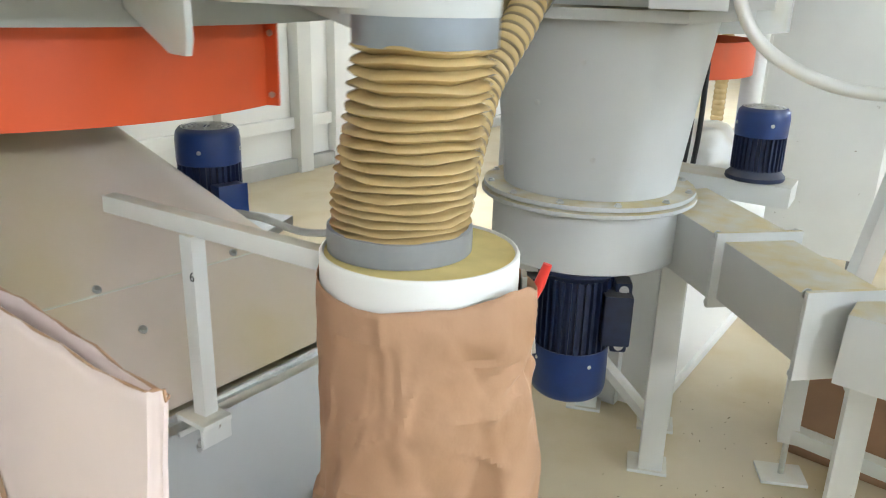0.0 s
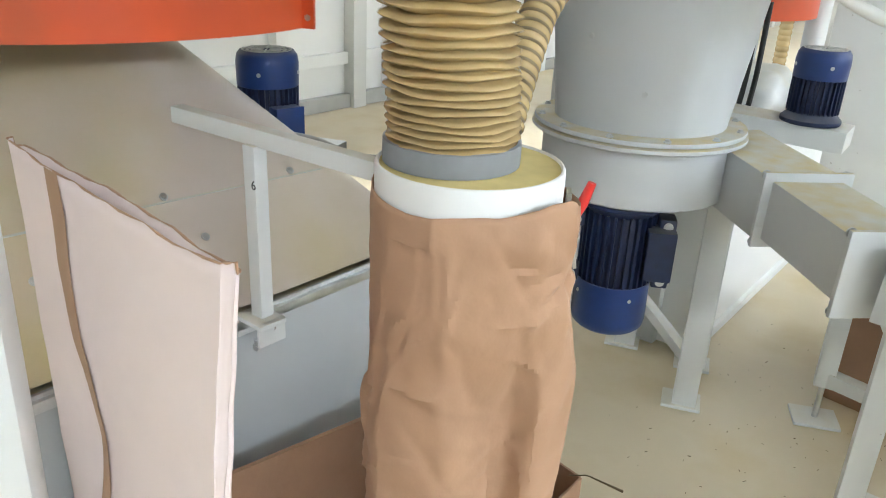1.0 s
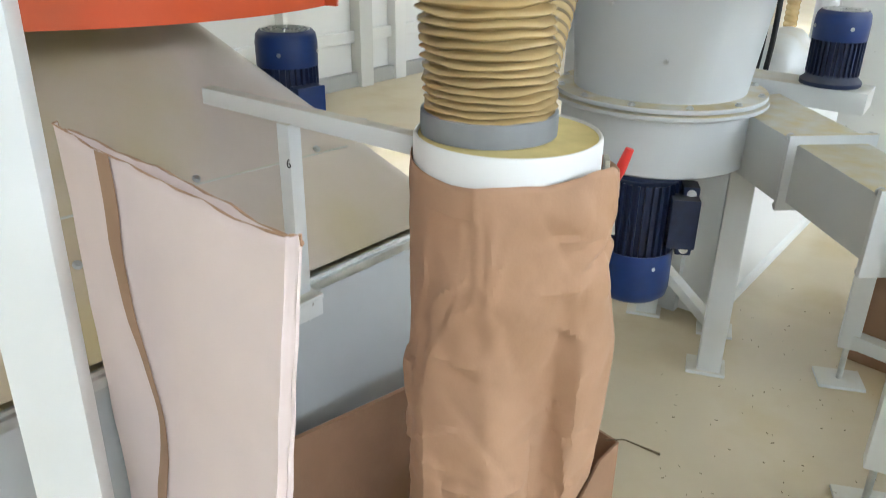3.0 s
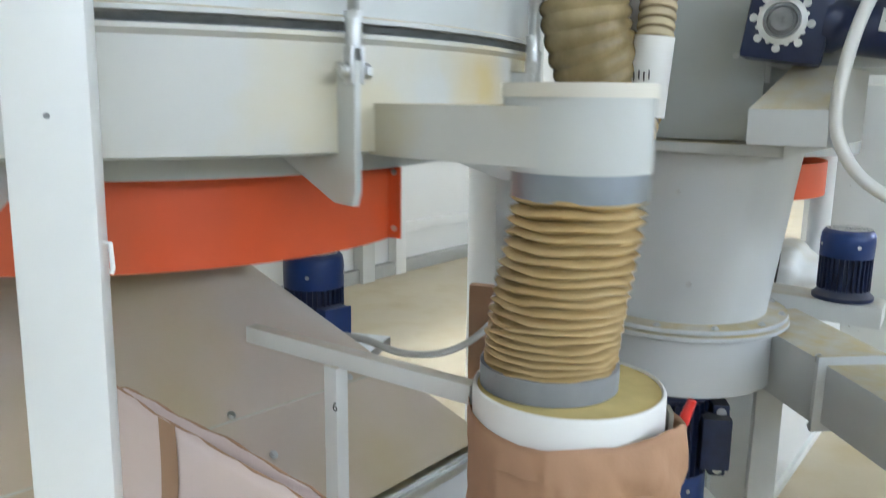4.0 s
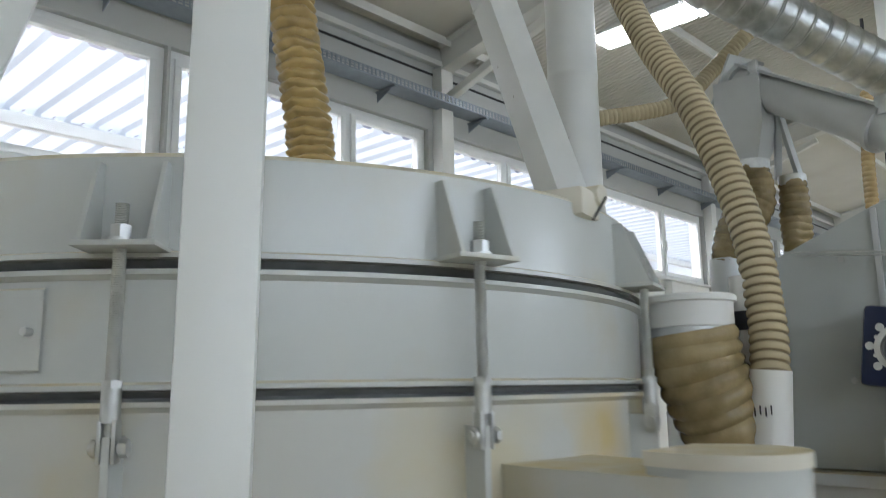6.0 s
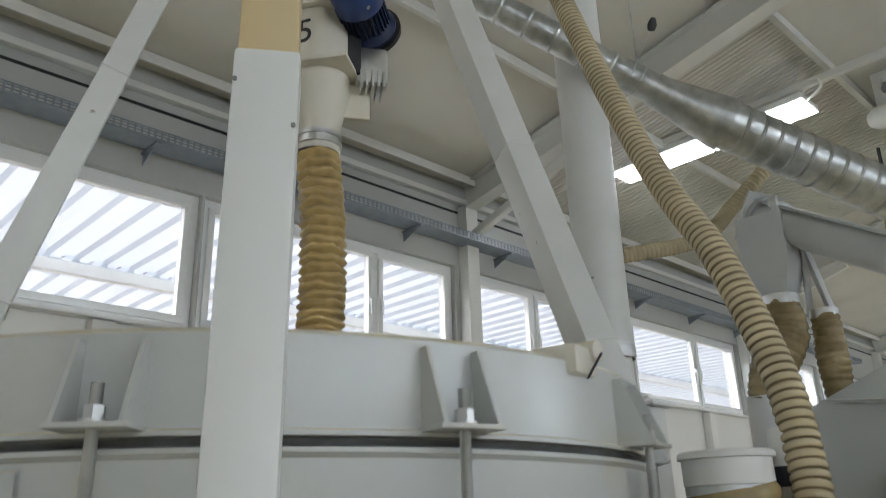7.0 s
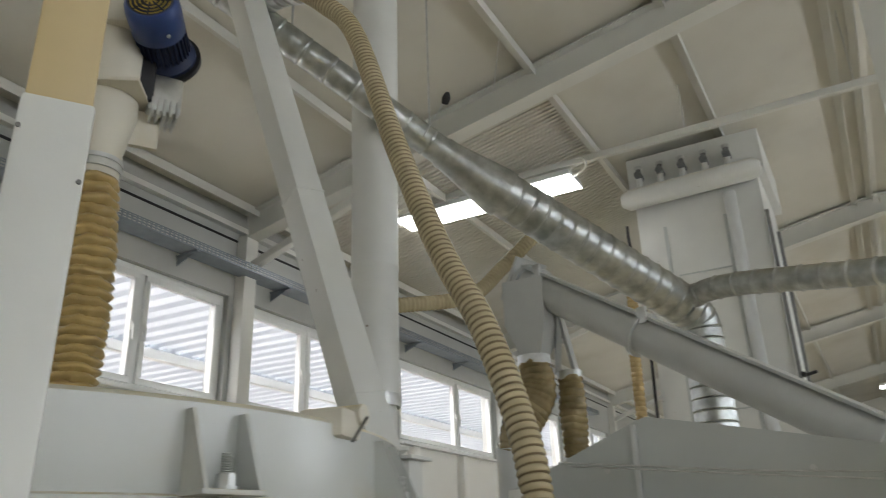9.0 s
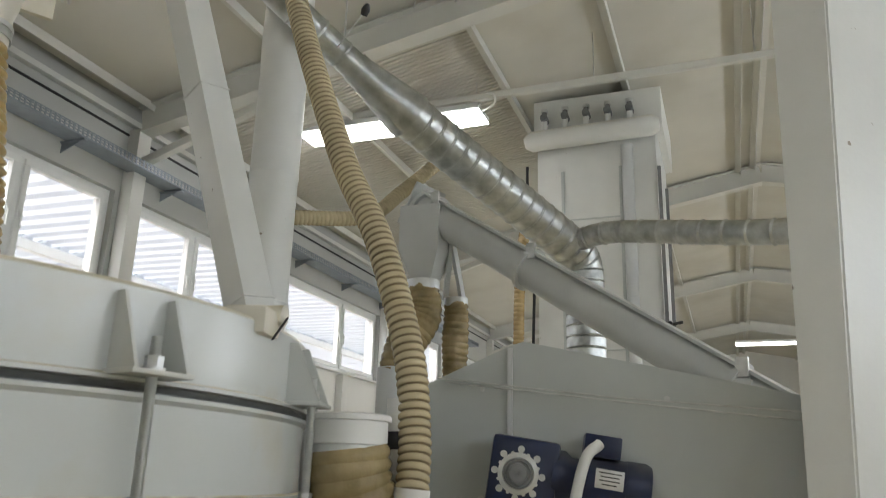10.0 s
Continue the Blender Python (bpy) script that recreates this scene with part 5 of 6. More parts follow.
# worm-gear drive on the cabinet front
gear = thing("gear_motor", (-0.60, 1.90, 1.66), "blue worm gear motor bolted to the grey cabinet", "gear motor")
GC = Vector((-0.590, 1.892, 1.79))
gr = turn(12) @ Matrix.Rotation(radians(8), 3, "Y")
part("gear_case", box(B(), GC + Vector((0, 0.06, 0)), (0.185, 0.12, 0.19), gr, 0.014), M_GEAR, gear)
bm = lathe(B(), [(0.050, 0.0), (0.055, 0.004), (0.055, 0.012), (0.042, 0.014), (0.040, 0.006), (0.0001, 0.006)], 48, GC, axis=gr @ Vector((0, -1, 0)))
cvr = part("gear_cover", bm, M_ZINC, gear, "round cast aluminium bearing cover")
for k in range(16):
    v = Vector((0.055 * math.cos(k * math.pi / 8), 0.0, 0.055 * math.sin(k * math.pi / 8)))
    part("cover_tooth", rod(B(), GC + gr @ v, GC + gr @ (v + Vector((0, -0.011, 0))), 0.005, 10), M_ZINC, cvr)
part("shaft_end", lathe(B(), [(0.0395, 0.008), (0.0395, 0.011), (0.034, 0.012), (0.031, 0.007), (0.026, 0.007), (0.025, 0.018), (0.012, 0.020), (0.0001, 0.014)], 32, GC, axis=gr @ Vector((0, -1, 0))), M_GASKET, cvr, "dark steel shaft end")
bolts([(GC + gr @ Vector((0.064 * math.cos(k * math.pi / 4), 0.0, 0.064 * math.sin(k * math.pi / 4))), gr @ Vector((0, -1, 0))) for k in range(8)], 0.006, 0.007, M_ZINC, cvr)
part("adapter", lathe(B(), [(0.06, 0.0), (0.07, 0.0), (0.07, 0.03), (0.055, 0.05), (0.055, 0.09)], 32, GC + gr @ Vector((0.09, 0.06, 0.012)), axis=gr @ Vector((1, 0, 0))), M_GEAR, gear)
gm = GC + gr @ Vector((0.165, 0.06, 0.012))
part("motor_body", lathe(B(), [(0.055, 0), (0.068, 0.004), (0.068, 0.12), (0.06, 0.125)], 32, gm, axis=gr @ Vector((1, 0, 0))), M_GEAR, gear)
part("fan_cover", lathe(B(), [(0.070, 0.12), (0.071, 0.172), (0.064, 0.187), (0.0001, 0.189)], 32, gm, axis=gr @ Vector((1, 0, 0))), M_GEAR, gear)
part("terminal_box", box(B(), gm + gr @ Vector((0.05, -0.01, 0.095)), (0.10, 0.09, 0.06), gr, 0.006), M_GEAR, gear)
part("rating_plate", box(B(), gm + gr @ Vector((0.075, -0.0685, 0.012)), (0.075, 0.003, 0.05), gr, 0.001), M_ZINC, gear)
bm = B()
for k, w in enumerate((0.06, 0.05, 0.055, 0.04)):
    box(bm, gm + gr @ Vector((0.075, -0.0705, 0.028 - 0.010 * k)), (w, 0.001, 0.003), gr)
part("plate_bars", bm, M_INK, gear)
sag = smooth_path([gm + gr @ Vector((0.04, -0.06, 0.10)), gm + gr @ Vector((0.005, -0.09, 0.05)), gm + gr @ Vector((-0.01, -0.11, -0.10)), gm + gr @ Vector((0.01, -0.11, -0.25)), gm + gr @ Vector((0.12, -0.09, -0.36)), gm + gr @ Vector((0.35, -0.02, -0.40)), gm + gr @ Vector((0.75, 0.05, -0.30))], 8)
solid("cable_conduit", sweep(B(), sag, 0.015, 12), M_PLASTIC, "white corrugated cable conduit looping from the gear motor", "conduit", base=sag[0])

# white outlet collar and elbow hose behind the rim
el = thing("elbow_hose", (-0.98, 1.56, 1.5), "short tan elbow hose under a white collar", "hose")
part("collar", lathe(B(), [(0.0001, 1.920), (0.102, 1.920), (0.107, 1.916), (0.107, 1.904), (0.099, 1.902), (0.099, 1.847), (0.094, 1.844)], 40, (-0.955, 1.590, 0)), M_PLASTIC, el, "white plastic collar")
part("clamp_band", lathe(B(), [(0.090, 1.826), (0.097, 1.826), (0.097, 1.844), (0.090, 1.845)], 40, (-0.955, 1.590, 0)), M_ZINC, el)
bm = B()
ribbed(bm, [(-0.955, 1.590, 1.838), (-0.945, 1.60, 1.755), (-0.925, 1.63, 1.665), (-0.915, 1.68, 1.585), (-0.96, 1.80, 1.555), (-1.05, 1.95, 1.55)], 0.100, 0.034, 0.007, 32)
for v in bm.verts:
    k = noise.noise(v.co * 14) * 0.004 + noise.noise(v.co * 33) * 0.003
    v.co += Vector((k, -k, 0.4 * k))
part("elbow", bm, M_HOSEBAG, el, "wrinkled olive-stained plastic elbow")
part("tape_band", lathe(B(), [(0.045, 1.84), (0.05, 1.84), (0.05, 1.885), (0.045, 1.885)], 24, (-0.86, 1.72, 0)), M_TAPE, el)
part("pipe", rod(B(), (-0.86, 1.72, 1.60), (-0.86, 1.72, 1.97), 0.046, 24), M_PLASTIC, el)

# long thin suction hose from the overhead duct down to the floor side
th = thing("suction_hose", (-0.87, 1.66, 1.0), "long slim beige spiral suction hose hanging from the overhead duct", "hose")
pts = [(-2.00, 2.105, 4.33), (-1.84, 2.095, 4.17), (-1.66, 2.085, 3.93), (-1.392, 1.975, 3.252), (-1.168, 1.871, 2.755), (-0.990, 1.791, 2.444), (-0.86, 1.73, 2.11), (-0.814, 1.688, 1.873), (-0.802, 1.65, 1.73)]
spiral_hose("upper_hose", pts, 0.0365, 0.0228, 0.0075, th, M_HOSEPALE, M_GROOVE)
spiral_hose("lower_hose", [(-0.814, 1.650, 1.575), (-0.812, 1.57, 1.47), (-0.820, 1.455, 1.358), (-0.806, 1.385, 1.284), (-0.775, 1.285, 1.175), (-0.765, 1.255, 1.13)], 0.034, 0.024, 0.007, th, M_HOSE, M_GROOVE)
slv = part("sleeve", rod(B(), (-0.800, 1.645, 1.745), (-0.812, 1.640, 1.565), 0.046, 28), M_PLASTIC, th, "white plastic joining sleeve")
bm = B()
for k in range(4):
    box(bm, (-0.823 + 0.012 * k, 1.596, 1.655 + 0.004 * (k % 2)), (0.003, 0.002, 0.02), turn(25 + 20 * k))
part("marking_bars", bm, M_INK, slv)

# ---- overhead: rotary valve, inlet hose, struts, pipe ----
VX, VY = -1.895, 1.11
valve = thing("rotary_valve", (VX, VY, 2.865), "cream rotary valve with a blue gear motor above the sifter", "rotary valve")
part("body", lathe(B(), [(0.10, 3.145), (0.105, 3.150), (0.105, 3.335), (0.10, 3.340)], 40, (VX, VY, 0)), M_CREAM, valve)
for z in (3.135, 3.345):
    part("flange", box(B(), (VX, VY, z), (0.25, 0.25, 0.014), turn(35), 0.002), M_CREAM, valve)
part("outlet_cone", lathe(B(), [(0.095, 3.130), (0.095, 3.075), (0.068, 2.955), (0.068, 2.865)], 36, (VX, VY, 0)), M_CREAM, valve)
part("inlet_pipe", rod(B(), (VX, VY, 3.345), (VX, VY, 4.9), 0.085, 30), M_CREAM, valve)
part("clamp_band", lathe(B(), [(0.070, 2.885), (0.074, 2.885), (0.074, 2.900), (0.071, 2.901), (0.071, 2.910), (0.074, 2.911), (0.074, 2.925), (0.07, 2.925)], 36, (VX, VY, 0)), M_ZINC, valve)
e1 = Vector((0.55, 0.84, 0)).normalized()
gb = Vector((-1.805, 1.245, 3.175))
gz = Matrix.Rotation(math.atan2(e1.y, e1.x), 3, "Z")
bm = box(B(), gb, (0.10, 0.10, 0.13), gz, 0.012)
for k in range(5):
    box(bm, gb + gz @ Vector((0.018 * k - 0.036, -0.02, -0.06)), (0.007, 0.10, 0.06), gz)
part("gear_case", bm, M_ZINC, valve, "bare aluminium gear case")
bm = box(B(), (Vector((VX, VY, 3.23)) + gb) / 2 + Vector((0, 0, 0.03)), (0.09, 0.13, 0.20), gz, 0.01)
part("mount_flange", bm, M_IRON, valve)
part("side_bracket", box(B(), Vector((VX, VY, 3.06)) + e1 * 0.11, (0.10, 0.02, 0.12), gz, 0.003), M_CREAM, valve)
ma = Vector((0.52, -0.76, 0.14)).normalized()
part("motor_flange", rod(B(), gb + Vector((0.0, 0.0, 0.15)), gb + Vector((0.0, 0.0, 0.15)) + ma * 0.018, 0.105, 36), M_IRON, valve, "black motor flange")
writing("5", 0.12, Matrix.Translation(Vector((VX, VY, 3.245)) + Vector((0.048, -0.0965, 0))) @ Euler((radians(90), 0, radians(26))).to_matrix().to_4x4(), M_INK, valve)
motor("electric_motor", gb + Vector((0.0, 0.0, 0.15)) + ma * 0.016, ma, 0.080, 0.24, "blue electric motor with a yellow fan grille on the rotary valve", None, grille=M_YELLOW, cover=0.45)
solid("motor_cable", sweep(B(), smooth_path([gb + Vector((-0.02, 0, 0.12)), gb + Vector((-0.08, -0.08, 0.19)), gb + Vector((-0.16, -0.05, 0.24)), gb + Vector((-0.2, 0.0, 0.5)), gb + Vector((-0.2, 0.0, 1.5))], 6), 0.011, 10), M_PLASTIC, "white cable conduit of the valve motor", "cable", base=gb)
inlet, inlet_parts = hose_rings("inlet_hose", (VX, VY, 2.870), (VX + 0.005, VY + 0.01, 2.075), 0.064, 30, "tan ribbed inlet hose between rotary valve and sifter lid", bulge=0.028, material=M_HOSEOLD, relief=0.72)

PP = (-2.135, 2.99, 0)
pipe = thing("vertical_pipe", (PP[0], PP[1], 0), "white painted vertical round pipe with a lap seam", "pipe")
part("pipe_shell", lathe(B(), [(0.122, 2.54), (0.122, 3.21), (0.126, 3.215), (0.126, 3.23), (0.124, 3.24), (0.124, 3.8), (0.130, 3.95), (0.130, 5.45)], 40, PP), M_FRAME, pipe)
part("clamp_band", lathe(B(), [(0.122, 2.50), (0.130, 2.50), (0.130, 2.56), (0.122, 2.56)], 40, PP), M_ZINC, pipe)
part("foot", rod(B(), PP, (PP[0], PP[1], 2.51), 0.11, 24), M_FRAME, pipe)
for name, p, q, w in (("frame_strut", (-1.525, 2.06, 2.13), (-2.50, 2.06, 5.0), 0.125), ("frame_strut", (-2.18, 0.30, 2.12), (-2.62, 1.06, 4.45), 0.085)):
    ax = (Vector(q) - Vector(p)).normalized()
    up = Matrix.Rotation(radians(35), 3, ax) @ Vector((0.6, -0.7, -0.4))
    st = thing(name, p, "white square steel strut rising over the sifter", "strut", "frame struts")
    part("shaft", bar(B(), p, q, w, w, 0.006, up), M_FRAME, st)
    for e, k in ((p, 1), (q, -1)):
        part("end_plate", bar(B(), Vector(e) - ax * 0.006, Vector(e) + ax * 0.006, w * 1.25, w * 1.25, 0.002, up), M_FRAME, st)
    for k in range(2):
        c = Vector(p) + ax * (0.22 + 0.9 * k)
        part("weld_collar", bar(B(), c - ax * 0.003, c + ax * 0.003, w + 0.006, w + 0.006, 0.001, up), M_FRAME, st)
ft = thing("strut_foot", (-1.44, 2.09, 0), "white bolted foot of the overhead strut", "bracket")
part("leg", box(B(), (-1.44, 2.09, 1.06), (0.09, 0.09, 2.12), bevel=0.005), M_FRAME, ft)
part("cap_plate", box(B(), (-1.44, 2.09, 2.125), (0.14, 0.14, 0.012), bevel=0.002), M_FRAME, ft)
bm = B()
box(bm, ring_at(4, 0.965, 2.072), (0.10, 0.10, 0.06), turn(12), 0.014)
rod(bm, ring_at(6.5, 0.97, 2.095), ring_at(6.5, 1.02, 2.095), 0.022, 20)
lug_block = part("corner_lug", bm, M_CREAM, sifter, "cream floury lug on the lid's rim")
part("latch_pin", rod(B(), ring_at(6.6, 1.026, 2.090), ring_at(3.2, 1.026, 2.034), 0.0025, 8), M_BLACK, lug_block, "thin black pin")

# ---- overhead ducts ----
DA, DB, DC, DD = Vector((-3.05, 1.30, 5.03)), Vector((-1.75, 3.13, 3.84)), Vector((-1.56, 3.34, 3.673)), Vector((-0.86, 4.40, 3.18))
main = thing("overhead_duct", DA, "galvanised spiral duct sloping down across the hall, widening at a reducer", "duct")


def duct_part(name, pts, r, pitch, parent):
    path = even_path(smooth_path(pts, 10), pitch / 12)
    return part(name, sweep(B(), path, [r + (0.005 if i % 12 == 0 else -0.004 if i % 12 == 1 else 0.0) for i in range(len(path))], 32), M_GALV, parent, smooth=25)


duct_part("narrow_duct", [DA, DA.lerp(DB, 0.5), DB], 0.079, 0.16, main)
part("reducer", sweep(B(), [DB - (DC - DB) * 0.15, DB, DC, DC + (DC - DB) * 0.12], [0.088, 0.088, 0.136, 0.136], 36), M_GALV, main)
duct_part("wide_duct", [DC, DC.lerp(DD, 0.5), DD], 0.126, 0.09, main)
duct_part("down_bend", [DD, DD + Vector((0.05, 0.09, -0.06)), DD + Vector((0.07, 0.13, -0.25)), DD + Vector((0.07, 0.13, -1.2))], 0.121, 0.07, main)
duct_part("side_duct", [DD + Vector((0.0, -0.02, 0.0)), DD + Vector((0.3, -0.16, 0.02)), (0.35, 3.76, 2.987), (1.6, 3.2, 2.85)], 0.067, 0.13, main)
duct_part("branch", [(-2.44, 2.28, 4.53), (-2.15, 2.16, 4.41), (-1.99, 2.105, 4.325)], 0.066, 0.09, main)
part("clamp_band", lathe(B(), [(0.05, -0.02), (0.072, -0.02), (0.072, 0.02), (0.05, 0.02)], 28, (-2.0, 2.105, 4.33), axis=(0.7, -0.2, -0.3)), M_ZINC, main)
for f in (0.25, 0.6, 0.95):
    p = DA.lerp(DB, f)
    part("hanger", rod(B(), p, (p.x, p.y, roof_z(p.x)), 0.006, 8), M_ZINC, main)

# pale side hose between wall side and duct
bm = B()
ribbed(bm, [(-2.42, 3.28, 3.14), (-2.211, 3.416, 3.153), (-1.925, 3.68, 3.225), (-1.78, 3.86, 3.43), (-1.60, 3.97, 3.64)], 0.040, 0.024, 0.005, 18)
solid("side_hose", bm, M_HOSEPALE, "tan ribbed hose running to the overhead duct", "hose", base=(-2.75, 3.05, 3.0))

# ---- screw conveyor ----
scr = thing("screw_conveyor", (-1.6, 3.7, 2.6), "light grey tubular screw conveyor sloping down over the cabinet", "screw conveyor")
SA, SB = Vector((-1.56, 3.70, 3.235)), Vector((0.62, 2.88, 1.73))
part("tube", sweep(B(), [SA, SB], 0.092, 36), M_CONVEYOR, scr)
part("tube_head", rod(B(), SA - (SB - SA).normalized() * 0.03, SA, 0.112, 36), M_CONVEYOR, scr)
for f in (0.03, 0.30, 0.72):
    p = SA.lerp(SB, f)
    dr = (SB - SA).normalized()
    lathe_bm = lathe(B(), [(0.091, -0.012), (0.112, -0.012), (0.112, 0.012), (0.091, 0.012)], 36, p, axis=dr)
    j = part("joint_flange", lathe_bm, M_CONVEYOR, scr)
    part("latch", box(B(), p + Vector((0.03, -0.09, 0.07)), (0.05, 0.02, 0.08), turn(-20), 0.003), M_ZINC, j)
part("top_seam", bar(B(), SA + Vector((0, 0, 0.104)), SB + Vector((0, 0, 0.104)), 0.15, 0.014, 0.002), M_CONVEYOR, scr, "flat bolted cover strip")
part("end_plate", bar(B(), SA - (SB - SA).normalized() * 0.05, SA - (SB - SA).normalized() * 0.035, 0.25, 0.26, 0.003), M_CONVEYOR, scr)
part("support_foot", box(B(), SA.lerp(SB, 0.72) + Vector((0.02, -0.08, -0.06)), (0.09, 0.05, 0.16), turn(-20), 0.003), M_CONVEYOR, scr)
bm = B()
hz = [((-1.66, 3.55), (-1.43, 3.55), (-1.43, 3.80), (-1.66, 3.80)), ((-1.60, 3.61), (-1.49, 3.61), (-1.49, 3.74), (-1.60, 3.74))]
u = [bm.verts.new((x, y, 3.22)) for x, y in hz[0]]
m_ = [bm.verts.new((x, y, 2.97)) for x, y in hz[0]]
v = [bm.verts.new((x, y, 2.80)) for x, y in hz[1]]
for r0, r1 in ((u, m_), (m_, v)):
    for i in range(4):
        bm.faces.new((r0[i], r0[(i + 1) % 4], r1[(i + 1) % 4], r1[i]))
part("drop_hopper", bm, M_CONVEYOR, scr)
part("brace", bar(B(), (-1.41, 3.72, 3.06), (-1.36, 3.80, 2.71), 0.03, 0.03), M_CONVEYOR, scr)
part("brace", bar(B(), (-1.41, 3.72, 3.06), (-1.46, 3.78, 2.72), 0.03, 0.03), M_CONVEYOR, scr)
for x, y, r, zt, zb, lx, ly, flare in ((-1.55, 3.67, 0.085, 2.78, 2.29, 0.115, 0.09, 0.022), (-1.395, 3.785, 0.062, 2.70, 2.25, 0.005, 0.0, 0.008)):
    dh = thing("drop_hose", (x, y, zb), "tan flexible drop hose with a steel clamp", "hose")
    bm = B()
    path = even_path(smooth_path([(x, y, zt), (x - 0.02 * lx, y, (zt + zb) / 2 + 0.08), (x - 0.75 * lx, y - 0.75 * ly, zb + 0.13), (x - lx, y - ly, zb)], 12), 0.009)
    sweep(bm, path, [r + flare * math.sin(math.pi * min(1, i / len(path) * 1.05)) ** 2 + 0.007 * (0, 0.7, 1, 0.7)[i % 4] for i in range(len(path))], 30)
    for v in bm.verts:
        k = noise.noise(v.co * 16) * 0.012 + noise.noise(v.co * 40) * 0.005
        v.co += Vector((k, -k, 0.3 * k))
    part("hose_tube", bm, M_HOSEBAG, dh, "wrinkled flour-brown plastic hose")
    part("clamp_band", lathe(B(), [(r * 0.95, zt - 0.02), (r * 1.08, zt - 0.02), (r * 1.08, zt + 0.03), (r * 0.95, zt + 0.03)], 28, (x, y, 0)), M_ZINC, dh)
    part("stub", rod(B(), (x - lx, y - ly, 1.4), (x - lx, y - ly, zb + 0.03), r * 1.06, 24), M_GREYLT, dh)
low_box = thing("inlet_housing", (-1.5, 3.6, 0), "grey sheet housing below the drop hoses", "housing")
part("body", box(B(), (-1.45, 3.55, 0.95), (0.7, 0.7, 1.9), bevel=0.01), M_GREYLT, low_box)
part("roof_plate", box(B(), (-1.45, 3.55, 1.91), (0.76, 0.76, 0.02), bevel=0.004), M_GREY, low_box)
part("stub", box(B(), (-1.25, 2.95, 1.93), (0.22, 0.18, 0.12), bevel=0.006), M_CREAM, low_box)

# ---- dust filter tower ----
FX0, FX1, FY0, FY1 = -1.74, -0.545, 6.73, 7.95
tower = thing("dust_filter", ((FX0 + FX1) / 2, (FY0 + FY1) / 2, 0), "tall white dust filter tower with an air tank and pulse valves", "dust filter")
part("casing", box(B(), ((FX0 + FX1) / 2, (FY0 + FY1) / 2, 2.51), (FX1 - FX0 - 0.06, FY1 - FY0, 5.02), bevel=0.01), M_FRAME, tower)
part("head", box(B(), ((FX0 + FX1) / 2 + 0.02, (FY0 + FY1) / 2, 5.22), (FX1 - FX0 + 0.04, FY1 - FY0 + 0.06, 0.40), bevel=0.01), M_FRAME, tower)
part("air_tank", sweep(B(), [(FX0 - 0.06, FY0 - 0.12, 4.95), (FX0, FY0 - 0.12, 4.95), (FX1 - 0.04, FY0 - 0.12, 4.98), (FX1 + 0.02, FY0 - 0.12, 4.98)], [0.06, 0.1, 0.1, 0.06], 28), M_FRAME, tower, "white cylindrical air tank")
for k in range(5):
    x = FX0 + 0.13 + k * 0.205
    pv = part("pulse_valve", rod(B(), (x, FY0 - 0.12, 5.02), (x, FY0 - 0.12, 5.15), 0.028, 14), M_FRAME, tower, "short white valve riser")
    bm = rod(B(), (x, FY0 - 0.06, 5.17), (x, FY0 - 0.17, 5.18), 0.036, 14)
    rod(bm, (x, FY0 - 0.12, 5.15), (x, FY0 - 0.12, 5.245), 0.024, 12)
    part("solenoid", bm, M_GASKET, pv)
    part("solenoid_cap", rod(B(), (x, FY0 - 0.12, 5.245), (x, FY0 - 0.12, 5.275), 0.034, 12), M_ZINC, pv)
for x in (FX0 + 0.28, FX0 + 0.83):
    part("panel_seam", box(B(), (x, FY0 - 0.006, 2.35), (0.03, 0.014, 4.6), bevel=0.003), M_GREY, tower)
part("pillar", rod(B(), (FX0 + 0.90, FY0 - 0.01, 0.1), (FX0 + 0.90, FY0 - 0.01, 4.85), 0.055, 20), M_GREYLT, tower, "pale grey rounded corner pillar")
for z in (4.15, 2.9):
    part("panel_seam", box(B(), (FX0 + 0.6, FY0 - 0.004, z), (0.5, 0.010, 0.012), bevel=0.002), M_GREY, tower)
part("black_pipe", sweep(B(), smooth_path([(FX0 - 0.05, FY0 - 0.1, 4.7), (FX0 - 0.05, FY0 - 0.08, 4.5), (FX0 + 0.01, FY0 - 0.05, 4.1), (FX0 - 0.02, FY0 - 0.05, 2.5)], 6), 0.014, 10), M_BLACK, tower)
for x, y in ((FX1 - 0.01, FY0 - 0.02), (FX1 + 0.01, FY0 + 0.6)):
    part("door_edge", box(B(), (x, y, 2.9), (0.03, 0.03, 3.4)), M_GASKET, tower)
for z in (3.95, 3.1):
    bm = rod(B(), (FX1 + 0.03, FY0 - 0.05, z), (FX1 + 0.12, FY0 - 0.09, z + 0.01), 0.014, 10)
    rod(bm, (FX1 + 0.02, FY0 - 0.05, z), (FX1 + 0.02, FY0 - 0.12, z), 0.02, 10)
    part("door_latch", bm, M_BLACK, tower)
duct_hose = solid("filter_hose", ribbed(B(), [(-1.56, 6.2, 3.9), (-1.58, 6.15, 3.5), (-1.60, 6.15, 2.9), (-1.60, 6.15, 0.02)], 0.042, 0.04, 0.008, 16), M_HOSE, "hanging tan hose beside the dust filter", "hose", base=(-1.6, 6.15, 0.02))

